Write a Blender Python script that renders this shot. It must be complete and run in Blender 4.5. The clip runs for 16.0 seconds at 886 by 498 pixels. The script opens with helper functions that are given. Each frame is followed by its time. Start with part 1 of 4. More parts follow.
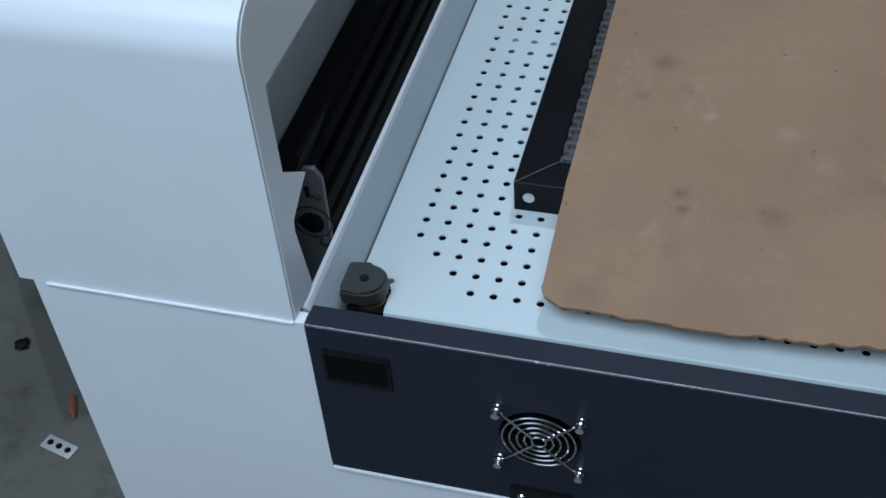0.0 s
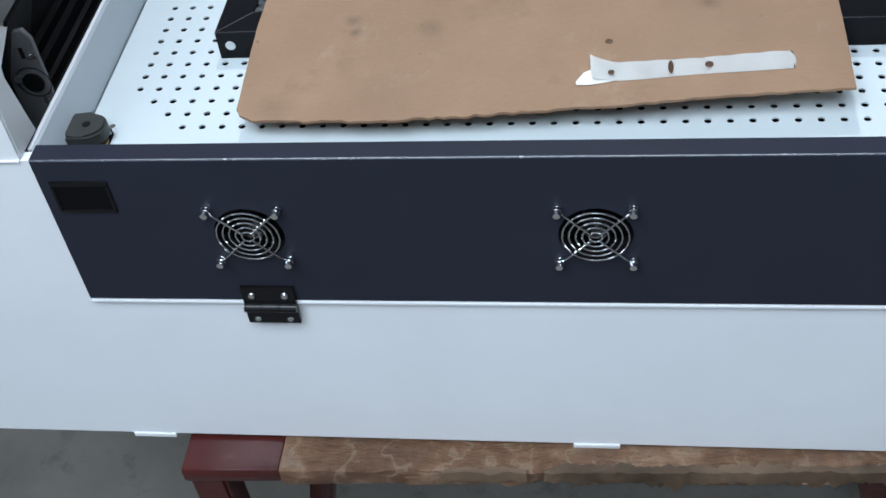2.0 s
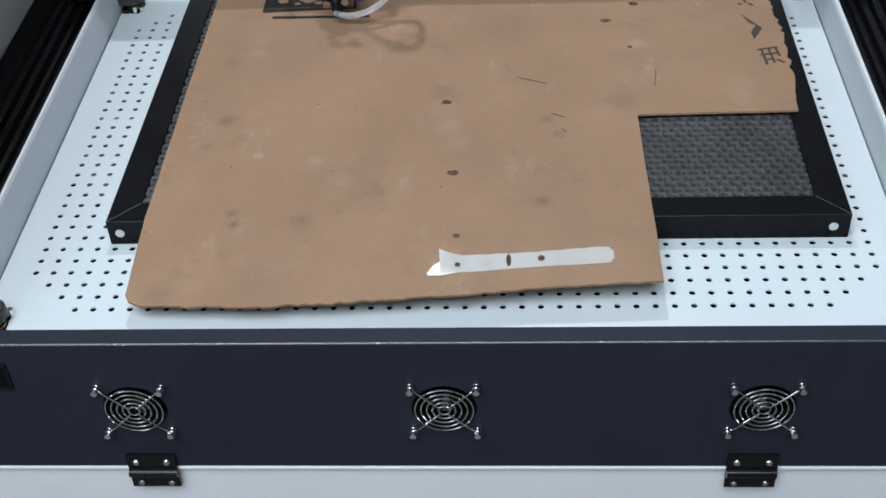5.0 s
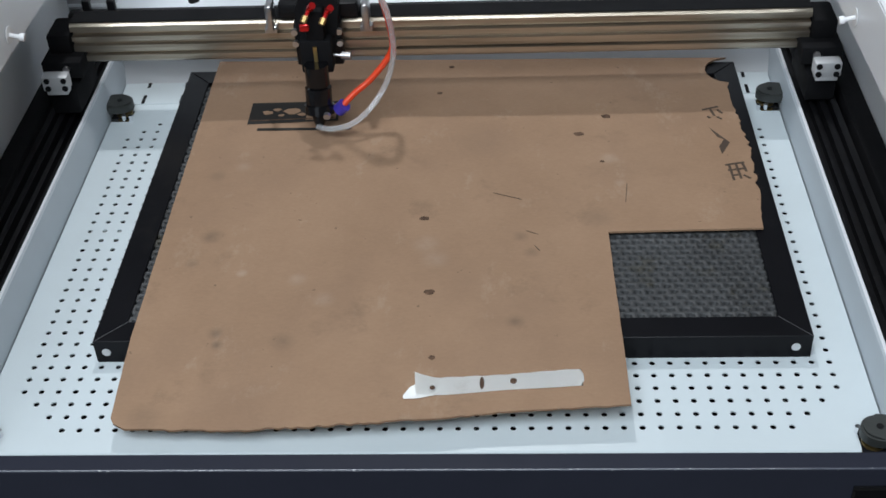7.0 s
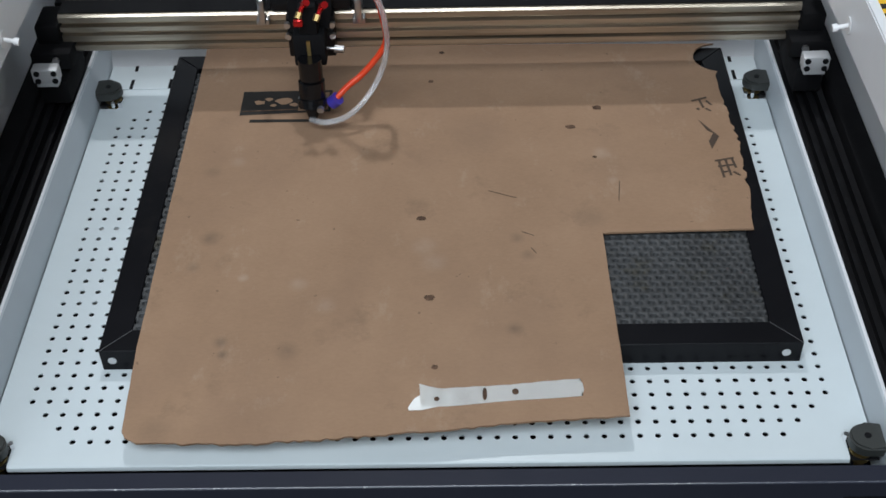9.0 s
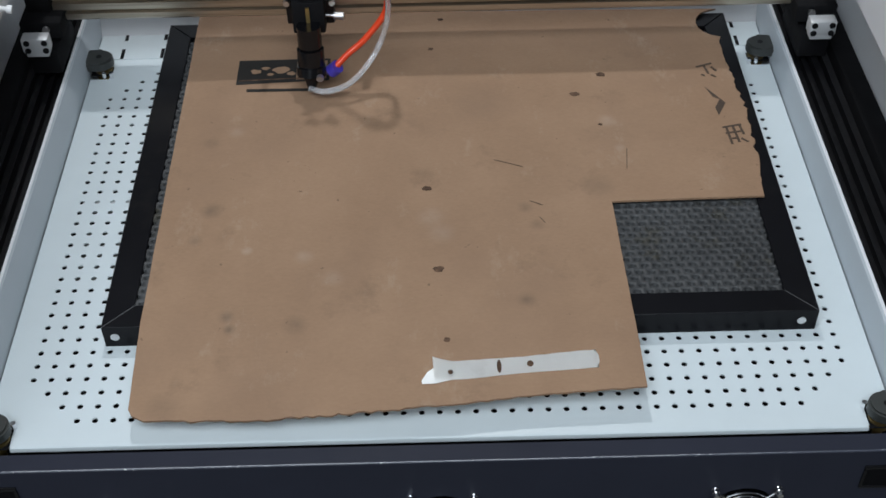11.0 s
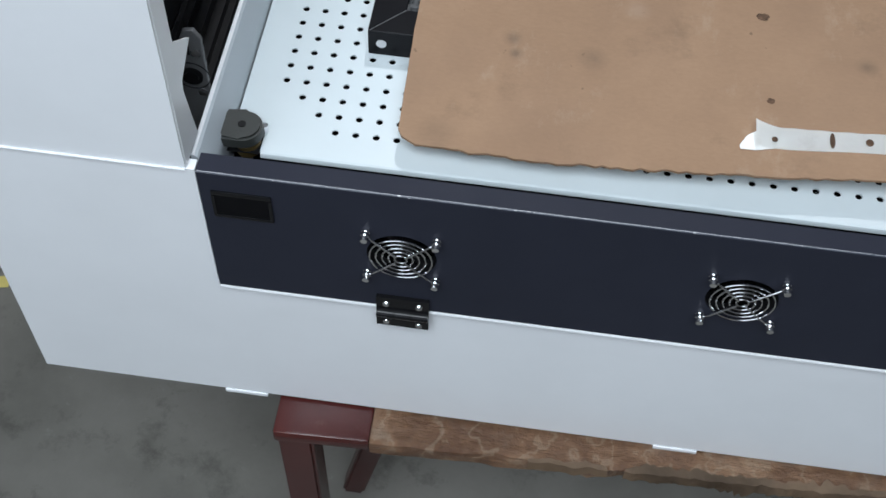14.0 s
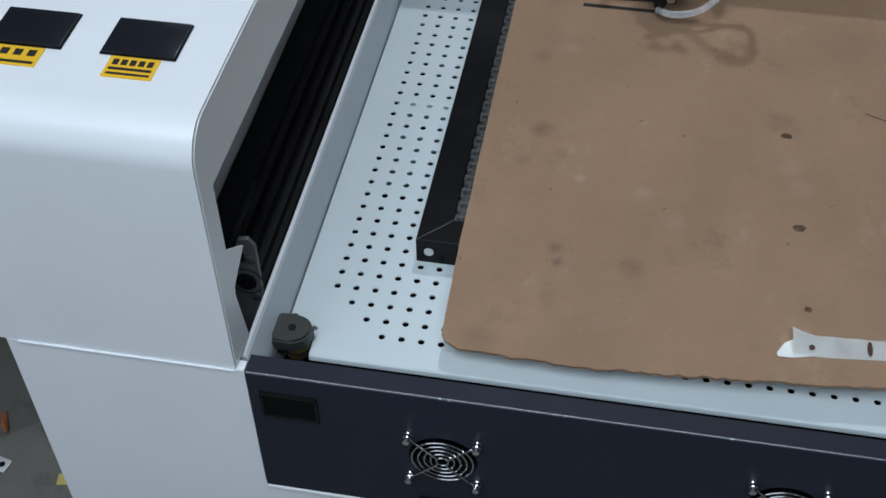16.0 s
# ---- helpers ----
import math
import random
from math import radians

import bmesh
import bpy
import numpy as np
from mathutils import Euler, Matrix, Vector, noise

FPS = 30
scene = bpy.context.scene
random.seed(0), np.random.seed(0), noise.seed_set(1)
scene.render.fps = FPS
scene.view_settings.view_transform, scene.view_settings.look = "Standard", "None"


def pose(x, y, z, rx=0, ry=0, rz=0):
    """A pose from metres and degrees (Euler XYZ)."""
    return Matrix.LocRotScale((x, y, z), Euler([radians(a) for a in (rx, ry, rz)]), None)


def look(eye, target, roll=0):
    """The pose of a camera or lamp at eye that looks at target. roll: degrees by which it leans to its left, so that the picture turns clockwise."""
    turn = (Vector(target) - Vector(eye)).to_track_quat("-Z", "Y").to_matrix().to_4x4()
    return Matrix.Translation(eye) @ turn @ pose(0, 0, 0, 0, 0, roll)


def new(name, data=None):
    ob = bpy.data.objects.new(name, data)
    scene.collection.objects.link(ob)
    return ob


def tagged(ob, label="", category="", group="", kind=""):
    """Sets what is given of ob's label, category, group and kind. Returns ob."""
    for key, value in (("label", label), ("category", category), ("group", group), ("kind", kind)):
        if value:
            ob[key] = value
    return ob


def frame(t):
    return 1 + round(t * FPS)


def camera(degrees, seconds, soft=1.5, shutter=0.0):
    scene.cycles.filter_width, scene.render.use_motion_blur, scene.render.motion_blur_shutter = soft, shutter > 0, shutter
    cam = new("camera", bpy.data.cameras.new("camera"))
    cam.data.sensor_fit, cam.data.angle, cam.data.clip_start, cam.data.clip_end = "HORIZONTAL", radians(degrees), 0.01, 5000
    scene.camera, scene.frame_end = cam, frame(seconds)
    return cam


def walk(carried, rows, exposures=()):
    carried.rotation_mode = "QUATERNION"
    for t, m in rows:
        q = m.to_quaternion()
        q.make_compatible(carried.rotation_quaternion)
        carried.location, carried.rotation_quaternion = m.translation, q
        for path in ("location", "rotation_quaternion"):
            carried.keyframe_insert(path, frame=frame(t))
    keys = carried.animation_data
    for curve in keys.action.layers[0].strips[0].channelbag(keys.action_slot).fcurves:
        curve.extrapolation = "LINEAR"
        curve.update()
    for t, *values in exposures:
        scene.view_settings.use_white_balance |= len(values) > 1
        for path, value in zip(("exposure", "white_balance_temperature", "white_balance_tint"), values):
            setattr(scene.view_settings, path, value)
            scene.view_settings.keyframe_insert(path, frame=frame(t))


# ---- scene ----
cam = camera(39.0, 16.0, soft=1.6)
PATH = [
    (0, (-0.195, -0.59, 0.767), (-0.637, 0.761, -0.64), -4.8),
    (0.5, (-0.127, -0.634, 0.763), (-0.543, 0.681, -0.686), -6.2),
    (1, (-0.077, -0.7, 0.751), (-0.444, 0.641, -0.686), -6.5),
    (1.5, (-0.027, -0.747, 0.752), (-0.358, 0.612, -0.678), -7.4),
    (2, (0.032, -0.794, 0.753), (-0.267, 0.583, -0.667), -8.6),
    (2.5, (0.07, -0.834, 0.769), (-0.166, 0.557, -0.648), -8.4),
    (3, (0.107, -0.868, 0.787), (-0.06, 0.545, -0.62), -7.1),
    (3.5, (0.129, -0.874, 0.816), (-0.016, 0.546, -0.584), -6.3),
    (4, (0.117, -0.875, 0.846), (-0.022, 0.574, -0.526), -5.4),
    (4.5, (0.088, -0.875, 0.868), (-0.035, 0.615, -0.459), -4.2),
    (5, (0.072, -0.862, 0.908), (-0.041, 0.653, -0.394), -3.3),
    (7.5, (0.097, -0.836, 1.034), (0.005, 0.725, -0.213), -2.9),
    (8, (0.084, -0.822, 1.076), (0.01, 0.699, -0.221), -2.6),
    (8.5, (0.063, -0.799, 1.116), (0.011, 0.681, -0.228), -2.1),
    (11, (-0.004, -0.762, 1.094), (0.013, 0.668, -0.304), -0.9),
    (11.5, (-0.019, -0.751, 1.072), (0.005, 0.637, -0.367), -0.7),
    (12, (-0.039, -0.73, 1.043), (-0.031, 0.585, -0.464), -1.0),
    (12.5, (-0.056, -0.719, 1.014), (-0.087, 0.529, -0.549), -1.8),
    (13, (-0.099, -0.698, 0.987), (-0.156, 0.477, -0.63), -1.0),
    (13.5, (-0.145, -0.681, 0.958), (-0.233, 0.463, -0.68), 0.4),
    (14, (-0.215, -0.659, 0.931), (-0.328, 0.472, -0.714), 2.5),
    (14.5, (-0.278, -0.642, 0.933), (-0.436, 0.51, -0.694), 3.4),
    (15, (-0.332, -0.657, 0.955), (-0.571, 0.573, -0.604), 2.5),
    (15.5, (-0.315, -0.672, 0.975), (-0.6, 0.619, -0.526), 1.0),
    (16, (-0.182, -0.676, 0.959), (-0.452, 0.685, -0.482), -1.2),
]
EXPOSURE = [(0, -0.6, 5570, 6), (0.5, -0.28, 5650, 7), (1, -0.1, 5793, 8), (1.5, 0.06, 5943, 9), (2, 0.13, 6056, 10),
            (2.5, 0.17, 6295, 11), (3.5, 0.2, 6382, 11), (4.5, 0.03, 6350, 11), (5, -0.06, 6350, 11), (7.5, -0.32, 6470, 11),
            (8.5, -0.41, 6470, 11), (11, -0.41, 6470, 11), (12, -0.23, 6350, 11), (13, -0.22, 6350, 11), (14, -0.03, 6400, 11),
            (14.5, -0.1, 6400, 11), (15, -0.32, 6350, 10), (15.5, -0.64, 6155, 9), (16, -0.66, 6127, 9)]
walk(cam, [(t, look(eye, target, roll)) for t, eye, target, roll in PATH], EXPOSURE)

KEY, OVER, FRONT_FILL, FAR = 33, 152, 34, 130

# ---------- light: a workshop hall with a bright lamp behind the machine, tubes over its front and two added fill lamps -------------
world = bpy.data.worlds.new("hall_air")
scene.world = world
world.use_nodes = True
world.node_tree.nodes["Background"].inputs[0].default_value = (0.55, 0.66, 0.8, 1)
world.node_tree.nodes["Background"].inputs[1].default_value = 0.12


def area_lamp(name, eye, target, sx, sy, watts, colour):
    d = bpy.data.lights.new(name, "AREA")
    d.shape, d.size, d.size_y, d.energy, d.color = "RECTANGLE", sx, sy, watts, colour
    ob = new(name, d)
    ob.matrix_world = look(eye, target)
    return ob


area_lamp("tube_light_back", (-0.2, 1.75, 2.75), (0.0, 0.4, 0.0), 0.14, 0.11, KEY, (0.95, 0.98, 1.0))
area_lamp("tube_light_over", (-0.4, -1.65, 3.0), (0.0, 0.2, 0.0), 3.0, 1.8, OVER, (0.84, 0.93, 1.0))
# added low fill for the front sheet and bench; no window is known there
area_lamp("front_fill_light", (-1.9, -3.7, 1.15), (-0.1, 0.0, -0.1), 3.8, 2.2, FRONT_FILL, (0.8, 0.9, 1.0))
# added lamp without a seen source; lightens the floor under the machine
area_lamp("floor_fill_light", (0.3, 5.8, 0.9), (0.1, 0.0, -0.9), 5.0, 1.8, FAR, (0.88, 0.95, 1.0))


# ---------- materials ----------
class Nodes:
    """Small helper round one node material."""

    def __init__(self, name):
        self.m = bpy.data.materials.new(name)
        self.m.use_nodes = True
        self.t = self.m.node_tree
        self.b = self.t.nodes["Principled BSDF"]
        self.co = self.t.nodes.new("ShaderNodeTexCoord")

    def set(self, **kw):
        names = {"rough": "Roughness", "metal": "Metallic", "coat": "Coat Weight", "ior": "IOR", "spec": "Specular IOR Level",
                 "trans": "Transmission Weight", "coat_rough": "Coat Roughness", "alpha": "Alpha"}
        for k, v in kw.items():
            self.b.inputs[names[k]].default_value = v
        return self

    def noise(self, scale, detail=4, rough=0.6, stretch=(1, 1, 1)):
        mp = self.t.nodes.new("ShaderNodeMapping")
        mp.inputs["Scale"].default_value = stretch
        self.t.links.new(self.co.outputs["Object"], mp.inputs["Vector"])
        n = self.t.nodes.new("ShaderNodeTexNoise")
        n.inputs["Scale"].default_value, n.inputs["Detail"].default_value, n.inputs["Roughness"].default_value = scale, detail, rough
        self.t.links.new(mp.outputs[0], n.inputs["Vector"])
        return n.outputs["Fac"]

    def ramp(self, fac, stops):
        r = self.t.nodes.new("ShaderNodeValToRGB")
        els = r.color_ramp.elements
        while len(els) < len(stops):
            els.new(0.5)
        for e, (p, c) in zip(els, stops):
            e.position, e.color = p, (*c, 1)
        self.t.links.new(fac, r.inputs[0])
        return r.outputs[0]

    def mix(self, fac, a, b, mode="MIX"):
        x = self.t.nodes.new("ShaderNodeMix")
        x.data_type, x.blend_type = "RGBA", mode
        for v, sock in ((fac, x.inputs[0]), (a, x.inputs[6]), (b, x.inputs[7])):
            if isinstance(v, (int, float)):
                sock.default_value = v
            elif isinstance(v, tuple):
                sock.default_value = (*v, 1)
            else:
                self.t.links.new(v, sock)
        return x.outputs[2]

    def colour(self, v):
        if isinstance(v, tuple):
            self.b.inputs["Base Color"].default_value = (*v, 1)
        else:
            self.t.links.new(v, self.b.inputs["Base Color"])
        return self

    def roughness(self, fac, lo, hi):
        r = self.t.nodes.new("ShaderNodeMapRange")
        r.inputs["To Min"].default_value, r.inputs["To Max"].default_value = lo, hi
        self.t.links.new(fac, r.inputs["Value"])
        self.t.links.new(r.outputs[0], self.b.inputs["Roughness"])
        return self

    def bump(self, fac, strength, dist=0.001):
        n = self.t.nodes.new("ShaderNodeBump")
        n.inputs["Strength"].default_value, n.inputs["Distance"].default_value = strength, dist
        self.t.links.new(fac, n.inputs["Height"])
        self.t.links.new(n.outputs[0], self.b.inputs["Normal"])
        return self


def paint(name, colour, rough, mottle=0.06, grain=900, bump=0.08, metal=0.0, dirt=None, spec=0.5):
    n = Nodes(name).set(metal=metal, spec=spec)
    lo = tuple(c * (1 - mottle) for c in colour)
    hi = tuple(min(1, c * (1 + mottle)) for c in colour)
    col = n.ramp(n.noise(7, 5), [(0.3, lo), (0.7, hi)])
    if dirt:
        col = n.mix(n.ramp(n.noise(16, 7, 0.7), [(0.56, (0, 0, 0)), (0.78, (1, 1, 1))]), col, dirt)
    n.colour(col).roughness(n.noise(22, 5), rough * 0.8, rough * 1.2)
    if bump:
        n.bump(n.noise(grain, 2), bump, 0.0006)
    return n.m


WHITE = paint("white_powder_coat", (0.82, 0.84, 0.865), 0.3, 0.025, 700, 0.1)
BEDWHITE = paint("white_bed_enamel", (0.655, 0.725, 0.75), 0.32, 0.035, 600, 0.05)
NAVY = paint("dark_grey_blue_paint", (0.0232, 0.0255, 0.0378), 0.5, 0.08, 900, 0.12, spec=0.12)
# white side paint, greyed so the colour holds the inner walls' shade
WALLSHADED = paint("white_side_paint_shaded", (0.48, 0.53, 0.57), 0.34, 0.03, 600, 0.0)
BLACK = paint("black_anodised_metal", (0.007, 0.007, 0.008), 0.4, 0.15, 500, 0.1, spec=0.22)
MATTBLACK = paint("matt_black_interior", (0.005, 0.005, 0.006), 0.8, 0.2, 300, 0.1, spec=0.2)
GLOSSBLACK = paint("glossy_black_plastic", (0.006, 0.006, 0.007), 0.16, 0.1, 300, 0.0, spec=0.3)
PLATE = paint("dark_steel_plate", (0.13, 0.133, 0.138), 0.45, 0.2, 300, 0.15, 0.2)
PULLBLACK = paint("black_moulded_recess", (0.003, 0.003, 0.004), 0.6, 0.1, 300, 0.0)
PULLBLACK.node_tree.nodes["Principled BSDF"].inputs["Specular IOR Level"].default_value = 0.12
SCREEN = paint("dark_display_glass", (0.012, 0.013, 0.018), 0.3, 0.1, 300, 0.0, spec=0.25)
CHROME = paint("bright_chrome_wire", (0.84, 0.84, 0.86), 0.16, 0.04, 300, 0.0, 1.0)
STEEL = paint("zinc_plated_steel", (0.55, 0.55, 0.56), 0.3, 0.08, 500, 0.1, 1.0)
ALUW = paint("cast_aluminium_block", (0.66, 0.67, 0.68), 0.45, 0.06, 300, 0.2, 0.4)
BRASS = paint("dull_brass", (0.42, 0.3, 0.12), 0.38, 0.15, 300, 0.1, 0.9)
KNOB = paint("dark_grey_moulded_plastic", (0.035, 0.038, 0.036), 0.5, 0.15, 400, 0.3)
FRAME = paint("worn_black_frame_metal", (0.006, 0.006, 0.0075), 0.3, 0.2, 300, 0.12, 0.0, (0.014, 0.013, 0.013), spec=0.12)
HONEY = paint("sooty_honeycomb_foil", (0.054, 0.056, 0.058), 0.55, 0.35, 300, 0.1, 0.2, (0.042, 0.034, 0.010))
YELLOW = paint("yellow_label_paper", (0.85, 0.5, 0.02), 0.5, 0.04, 300, 0.0)
NOTE = paint("pale_yellow_paper", (0.5, 0.42, 0.13), 0.7, 0.06, 300, 0.0)
INK = paint("black_ink", (0.012, 0.01, 0.008), 0.8, 0.1, 300, 0.0)
PRINT = paint("faded_brown_print", (0.07, 0.045, 0.03), 0.8, 0.2, 300, 0.0)
TAPE = paint("white_paper_tape", (0.85, 0.85, 0.83), 0.6, 0.05, 120, 0.3, 0.0, (0.7, 0.69, 0.66))
REDTUBE = paint("orange_red_air_tube", (0.75, 0.06, 0.015), 0.3, 0.06, 300, 0.0)
REDANO = paint("red_anodised_metal", (0.6, 0.02, 0.02), 0.25, 0.1, 300, 0.0, 0.6)
BLUEANO = paint("violet_blue_ring", (0.08, 0.06, 0.5), 0.3, 0.1, 300, 0.0, 0.3)
WHITEPLASTIC = paint("white_nylon", (0.82, 0.82, 0.82), 0.35, 0.03, 300, 0.0)
RUBBER = paint("black_cable_sheath", (0.015, 0.015, 0.015), 0.6, 0.1, 300, 0.1)
REDWOOD = paint("red_lacquered_wood", (0.062, 0.012, 0.010), 0.25, 0.3, 120, 0.15, 0.0, (0.12, 0.05, 0.045))
BEIGE = paint("aged_beige_sheet_metal", (0.52, 0.53, 0.45), 0.5, 0.07, 200, 0.1, 0.0, (0.42, 0.44, 0.38))
GREYSHEET = paint("dull_grey_sheet_metal", (0.3, 0.3, 0.28), 0.5, 0.1, 200, 0.1)
TORN = paint("pale_torn_kraft_paper", (0.25, 0.17, 0.11), 0.6, 0.6, 60, 0.9, 0.0, (0.1, 0.055, 0.03))
RUST = paint("orange_brown_scrap", (0.3, 0.1, 0.04), 0.7, 0.2, 200, 0.1)
WALL = paint("plain_hall_plaster", (0.26, 0.27, 0.28), 0.8, 0.06, 40, 0.1)


SOOT, CHALK = (0.15, 0.1, 0.068), (0.5, 0.4, 0.32)
SMUDGES = [(-0.278, 0.395, 0.020, 0.60, SOOT), (-0.242, 0.215, 0.013, 0.68, SOOT), (-0.237, 0.196, 0.010, 0.75, SOOT), (-0.163, 0.200, 0.020, 0.45, SOOT),
           (0.104, 0.231, 0.016, 0.52, SOOT), (-0.293, 0.342, 0.013, 0.45, SOOT), (0.209, 0.425, 0.030, 0.38, SOOT), (0.113, 0.389, 0.014, 0.52, SOOT),
           (0.126, 0.357, 0.013, 0.52, SOOT), (-0.294, 0.529, 0.018, 0.38, SOOT), (0.06, 0.60, 0.060, 0.19, SOOT), (-0.30, 0.09, 0.030, 0.38, SOOT),
           (-0.228, 0.322, 0.010, 0.42, CHALK), (-0.158, 0.309, 0.016, 0.25, CHALK), (-0.123, 0.272, 0.019, 0.17, CHALK), (-0.005, 0.375, 0.024, 0.19, CHALK),
           (0.235, 0.556, 0.018, 0.25, CHALK), (0.245, 0.50, 0.011, 0.25, CHALK), (0.008, 0.345, 0.024, 0.17, CHALK), (-0.262, 0.55, 0.016, 0.17, CHALK)]


def cardboard_material():
    n = Nodes("brown_corrugated_cardboard")
    base = n.ramp(n.noise(6, 6, 0.65), [(0.28, (0.285, 0.175, 0.107)), (0.72, (0.352, 0.222, 0.139))])
    fibre = n.ramp(n.noise(320, 3, 0.6, (0.5, 1, 1)), [(0.3, (0.95, 0.95, 0.95)), (0.7, (1.03, 1.03, 1.03))])
    col = n.mix(1.0, base, fibre, "MULTIPLY")
    scuff = n.ramp(n.noise(11, 8, 0.72), [(0.58, (0, 0, 0)), (0.74, (0.75, 0.75, 0.75))])
    col = n.mix(scuff, col, (0.215, 0.135, 0.085))
    broad = n.ramp(n.noise(4.5, 5, 0.6), [(0.5, (0, 0, 0)), (0.7, (0.55, 0.55, 0.55))])
    col = n.mix(broad, col, (0.25, 0.155, 0.1))
    speck = n.ramp(n.noise(95, 2, 0.5), [(0.74, (0, 0, 0)), (0.79, (0.7, 0.7, 0.7))])
    col = n.mix(speck, col, (0.13, 0.08, 0.05))
    pale = n.ramp(n.noise(17, 8, 0.75, (1, 0.6, 1)), [(0.58, (0, 0, 0)), (0.8, (0.45, 0.45, 0.45))])
    col = n.mix(pale, col, (0.5, 0.39, 0.29))
    # hand-worn smudges: centre, reach, strength, colour
    patchy = n.noise(55, 6, 0.7)
    for x, y, reach, k, tone in SMUDGES:
        far = n.t.nodes.new("ShaderNodeVectorMath")
        far.operation = "DISTANCE"
        far.inputs[1].default_value = (x, y, 0.037)
        n.t.links.new(n.co.outputs["Object"], far.inputs[0])
        fall = n.t.nodes.new("ShaderNodeMapRange")
        fall.interpolation_type = "SMOOTHSTEP"
        fall.inputs["From Min"].default_value, fall.inputs["From Max"].default_value = reach, 0.0
        fall.inputs["To Min"].default_value, fall.inputs["To Max"].default_value = 0.0, 2 * k
        n.t.links.new(far.outputs["Value"], fall.inputs["Value"])
        both = n.t.nodes.new("ShaderNodeMath")
        both.operation, both.use_clamp = "MULTIPLY", True
        n.t.links.new(fall.outputs[0], both.inputs[0])
        n.t.links.new(patchy, both.inputs[1])
        col = n.mix(both.outputs[0], col, tone)
    n.colour(col).set(rough=0.78, spec=0.3).bump(n.noise(120, 4), 0.15, 0.001)
    return n.m


def worn_bright_edge_material():
    """Glossy dark paint on a folded edge, lightened for its highlight, rubbed through to bare metal in short flecks."""
    n = Nodes("worn_highlight_paint")
    rub = n.ramp(n.noise(34, 6, 0.7, (1, 3, 3)), [(0.6, (0, 0, 0)), (0.68, (1, 1, 1))])
    n.colour(n.mix(rub, (0.05, 0.055, 0.075), (0.5, 0.5, 0.52))).set(rough=0.26, spec=0.8)
    return n.m


def stain_material():
    n = Nodes("dark_scorch_stain")
    n.colour(n.ramp(n.noise(120, 5), [(0.35, (0.05, 0.03, 0.02)), (0.7, (0.17, 0.1, 0.065))])).set(rough=0.85, spec=0.2)
    return n.m


def floor_material():
    n = Nodes("stained_concrete_floor")
    c = n.ramp(n.noise(2.2, 8, 0.65), [(0.3, (0.080, 0.077, 0.066)), (0.5, (0.122, 0.117, 0.103)), (0.72, (0.175, 0.168, 0.15))])
    spots = n.ramp(n.noise(14, 8, 0.7), [(0.55, (0, 0, 0)), (0.72, (0.8, 0.8, 0.8))])
    c = n.mix(spots, c, (0.055, 0.052, 0.044))
    pale = n.ramp(n.noise(30, 6, 0.7), [(0.63, (0, 0, 0)), (0.75, (0.7, 0.7, 0.7))])
    c = n.mix(pale, c, (0.2, 0.2, 0.185))
    n.colour(c).roughness(n.noise(5, 6), 0.35, 0.75).bump(n.noise(60, 6), 0.25, 0.003)
    return n.m


def packing_tape_material():
    n = Nodes("brown_packing_tape_over_card")
    c = n.ramp(n.noise(9, 7, 0.75, (1, 1, 1.4)), [(0.3, (0.10, 0.045, 0.022)), (0.48, (0.2, 0.105, 0.056)), (0.7, (0.33, 0.2, 0.12))])
    # overlapping turns of tape, about 45 mm wide, with pale crumpled seams between them
    turns = n.t.nodes.new("ShaderNodeTexWave")
    turns.bands_direction = "X"
    turns.inputs["Scale"].default_value, turns.inputs["Distortion"].default_value = 5.0, 9.0
    turns.inputs["Detail"].default_value, turns.inputs["Detail Scale"].default_value = 4, 6
    n.t.links.new(n.co.outputs["Object"], turns.inputs["Vector"])
    seams = n.ramp(turns.outputs["Fac"], [(0.9, (0, 0, 0)), (0.98, (0.3, 0.3, 0.3))])
    c = n.mix(seams, c, (0.4, 0.31, 0.22))
    dark = n.ramp(turns.outputs["Fac"], [(0.06, (0.3, 0.3, 0.3)), (0.5, (0, 0, 0))])
    c = n.mix(dark, c, (0.08, 0.035, 0.018))
    dull = n.ramp(n.noise(26, 6, 0.75), [(0.52, (0, 0, 0)), (0.7, (0.4, 0.4, 0.4))])
    c = n.mix(dull, c, (0.24, 0.18, 0.135))
    n.colour(c).roughness(n.noise(30, 4), 0.2, 0.6).bump(n.noise(45, 7, 0.7, (0.6, 1.5, 1.5)), 1.0, 0.008)
    return n.m


def beam_material():
    n = Nodes("brushed_bronze_tinted_aluminium")
    c = n.ramp(n.noise(75, 5, 0.7, (0.03, 1, 1)), [(0.3, (0.24, 0.2, 0.155)), (0.5, (0.46, 0.4, 0.32)), (0.7, (0.62, 0.55, 0.45))])
    n.colour(c).set(metal=0.9, rough=0.3).bump(n.noise(600, 2, 0.5, (0.02, 1, 1)), 0.1, 0.0005)
    return n.m


def clear_tube_material():
    n = Nodes("clear_soft_tube").colour((0.92, 0.92, 0.93)).set(trans=0.75, rough=0.12, ior=1.4)
    return n.m


def bag_material():
    n = Nodes("dark_shiny_plastic_film").colour((0.012, 0.018, 0.026)).set(rough=0.16)
    n.bump(n.noise(14, 6, 0.6), 0.9, 0.02)
    return n.m


EDGE = worn_bright_edge_material()
CARD, STAIN, FLOOR, PACK, BEAM, CLEAR, FILM = (cardboard_material(), stain_material(), floor_material(), packing_tape_material(),
                                               beam_material(), clear_tube_material(), bag_material())


# ---------- building helpers ----------
PLACE = {}


def thing(name, at, label, category, group=""):
    ob = new(name)
    ob.empty_display_size = 0.05
    ob.location = at
    PLACE[ob] = Matrix.Translation(at)
    return tagged(ob, label, category, group)


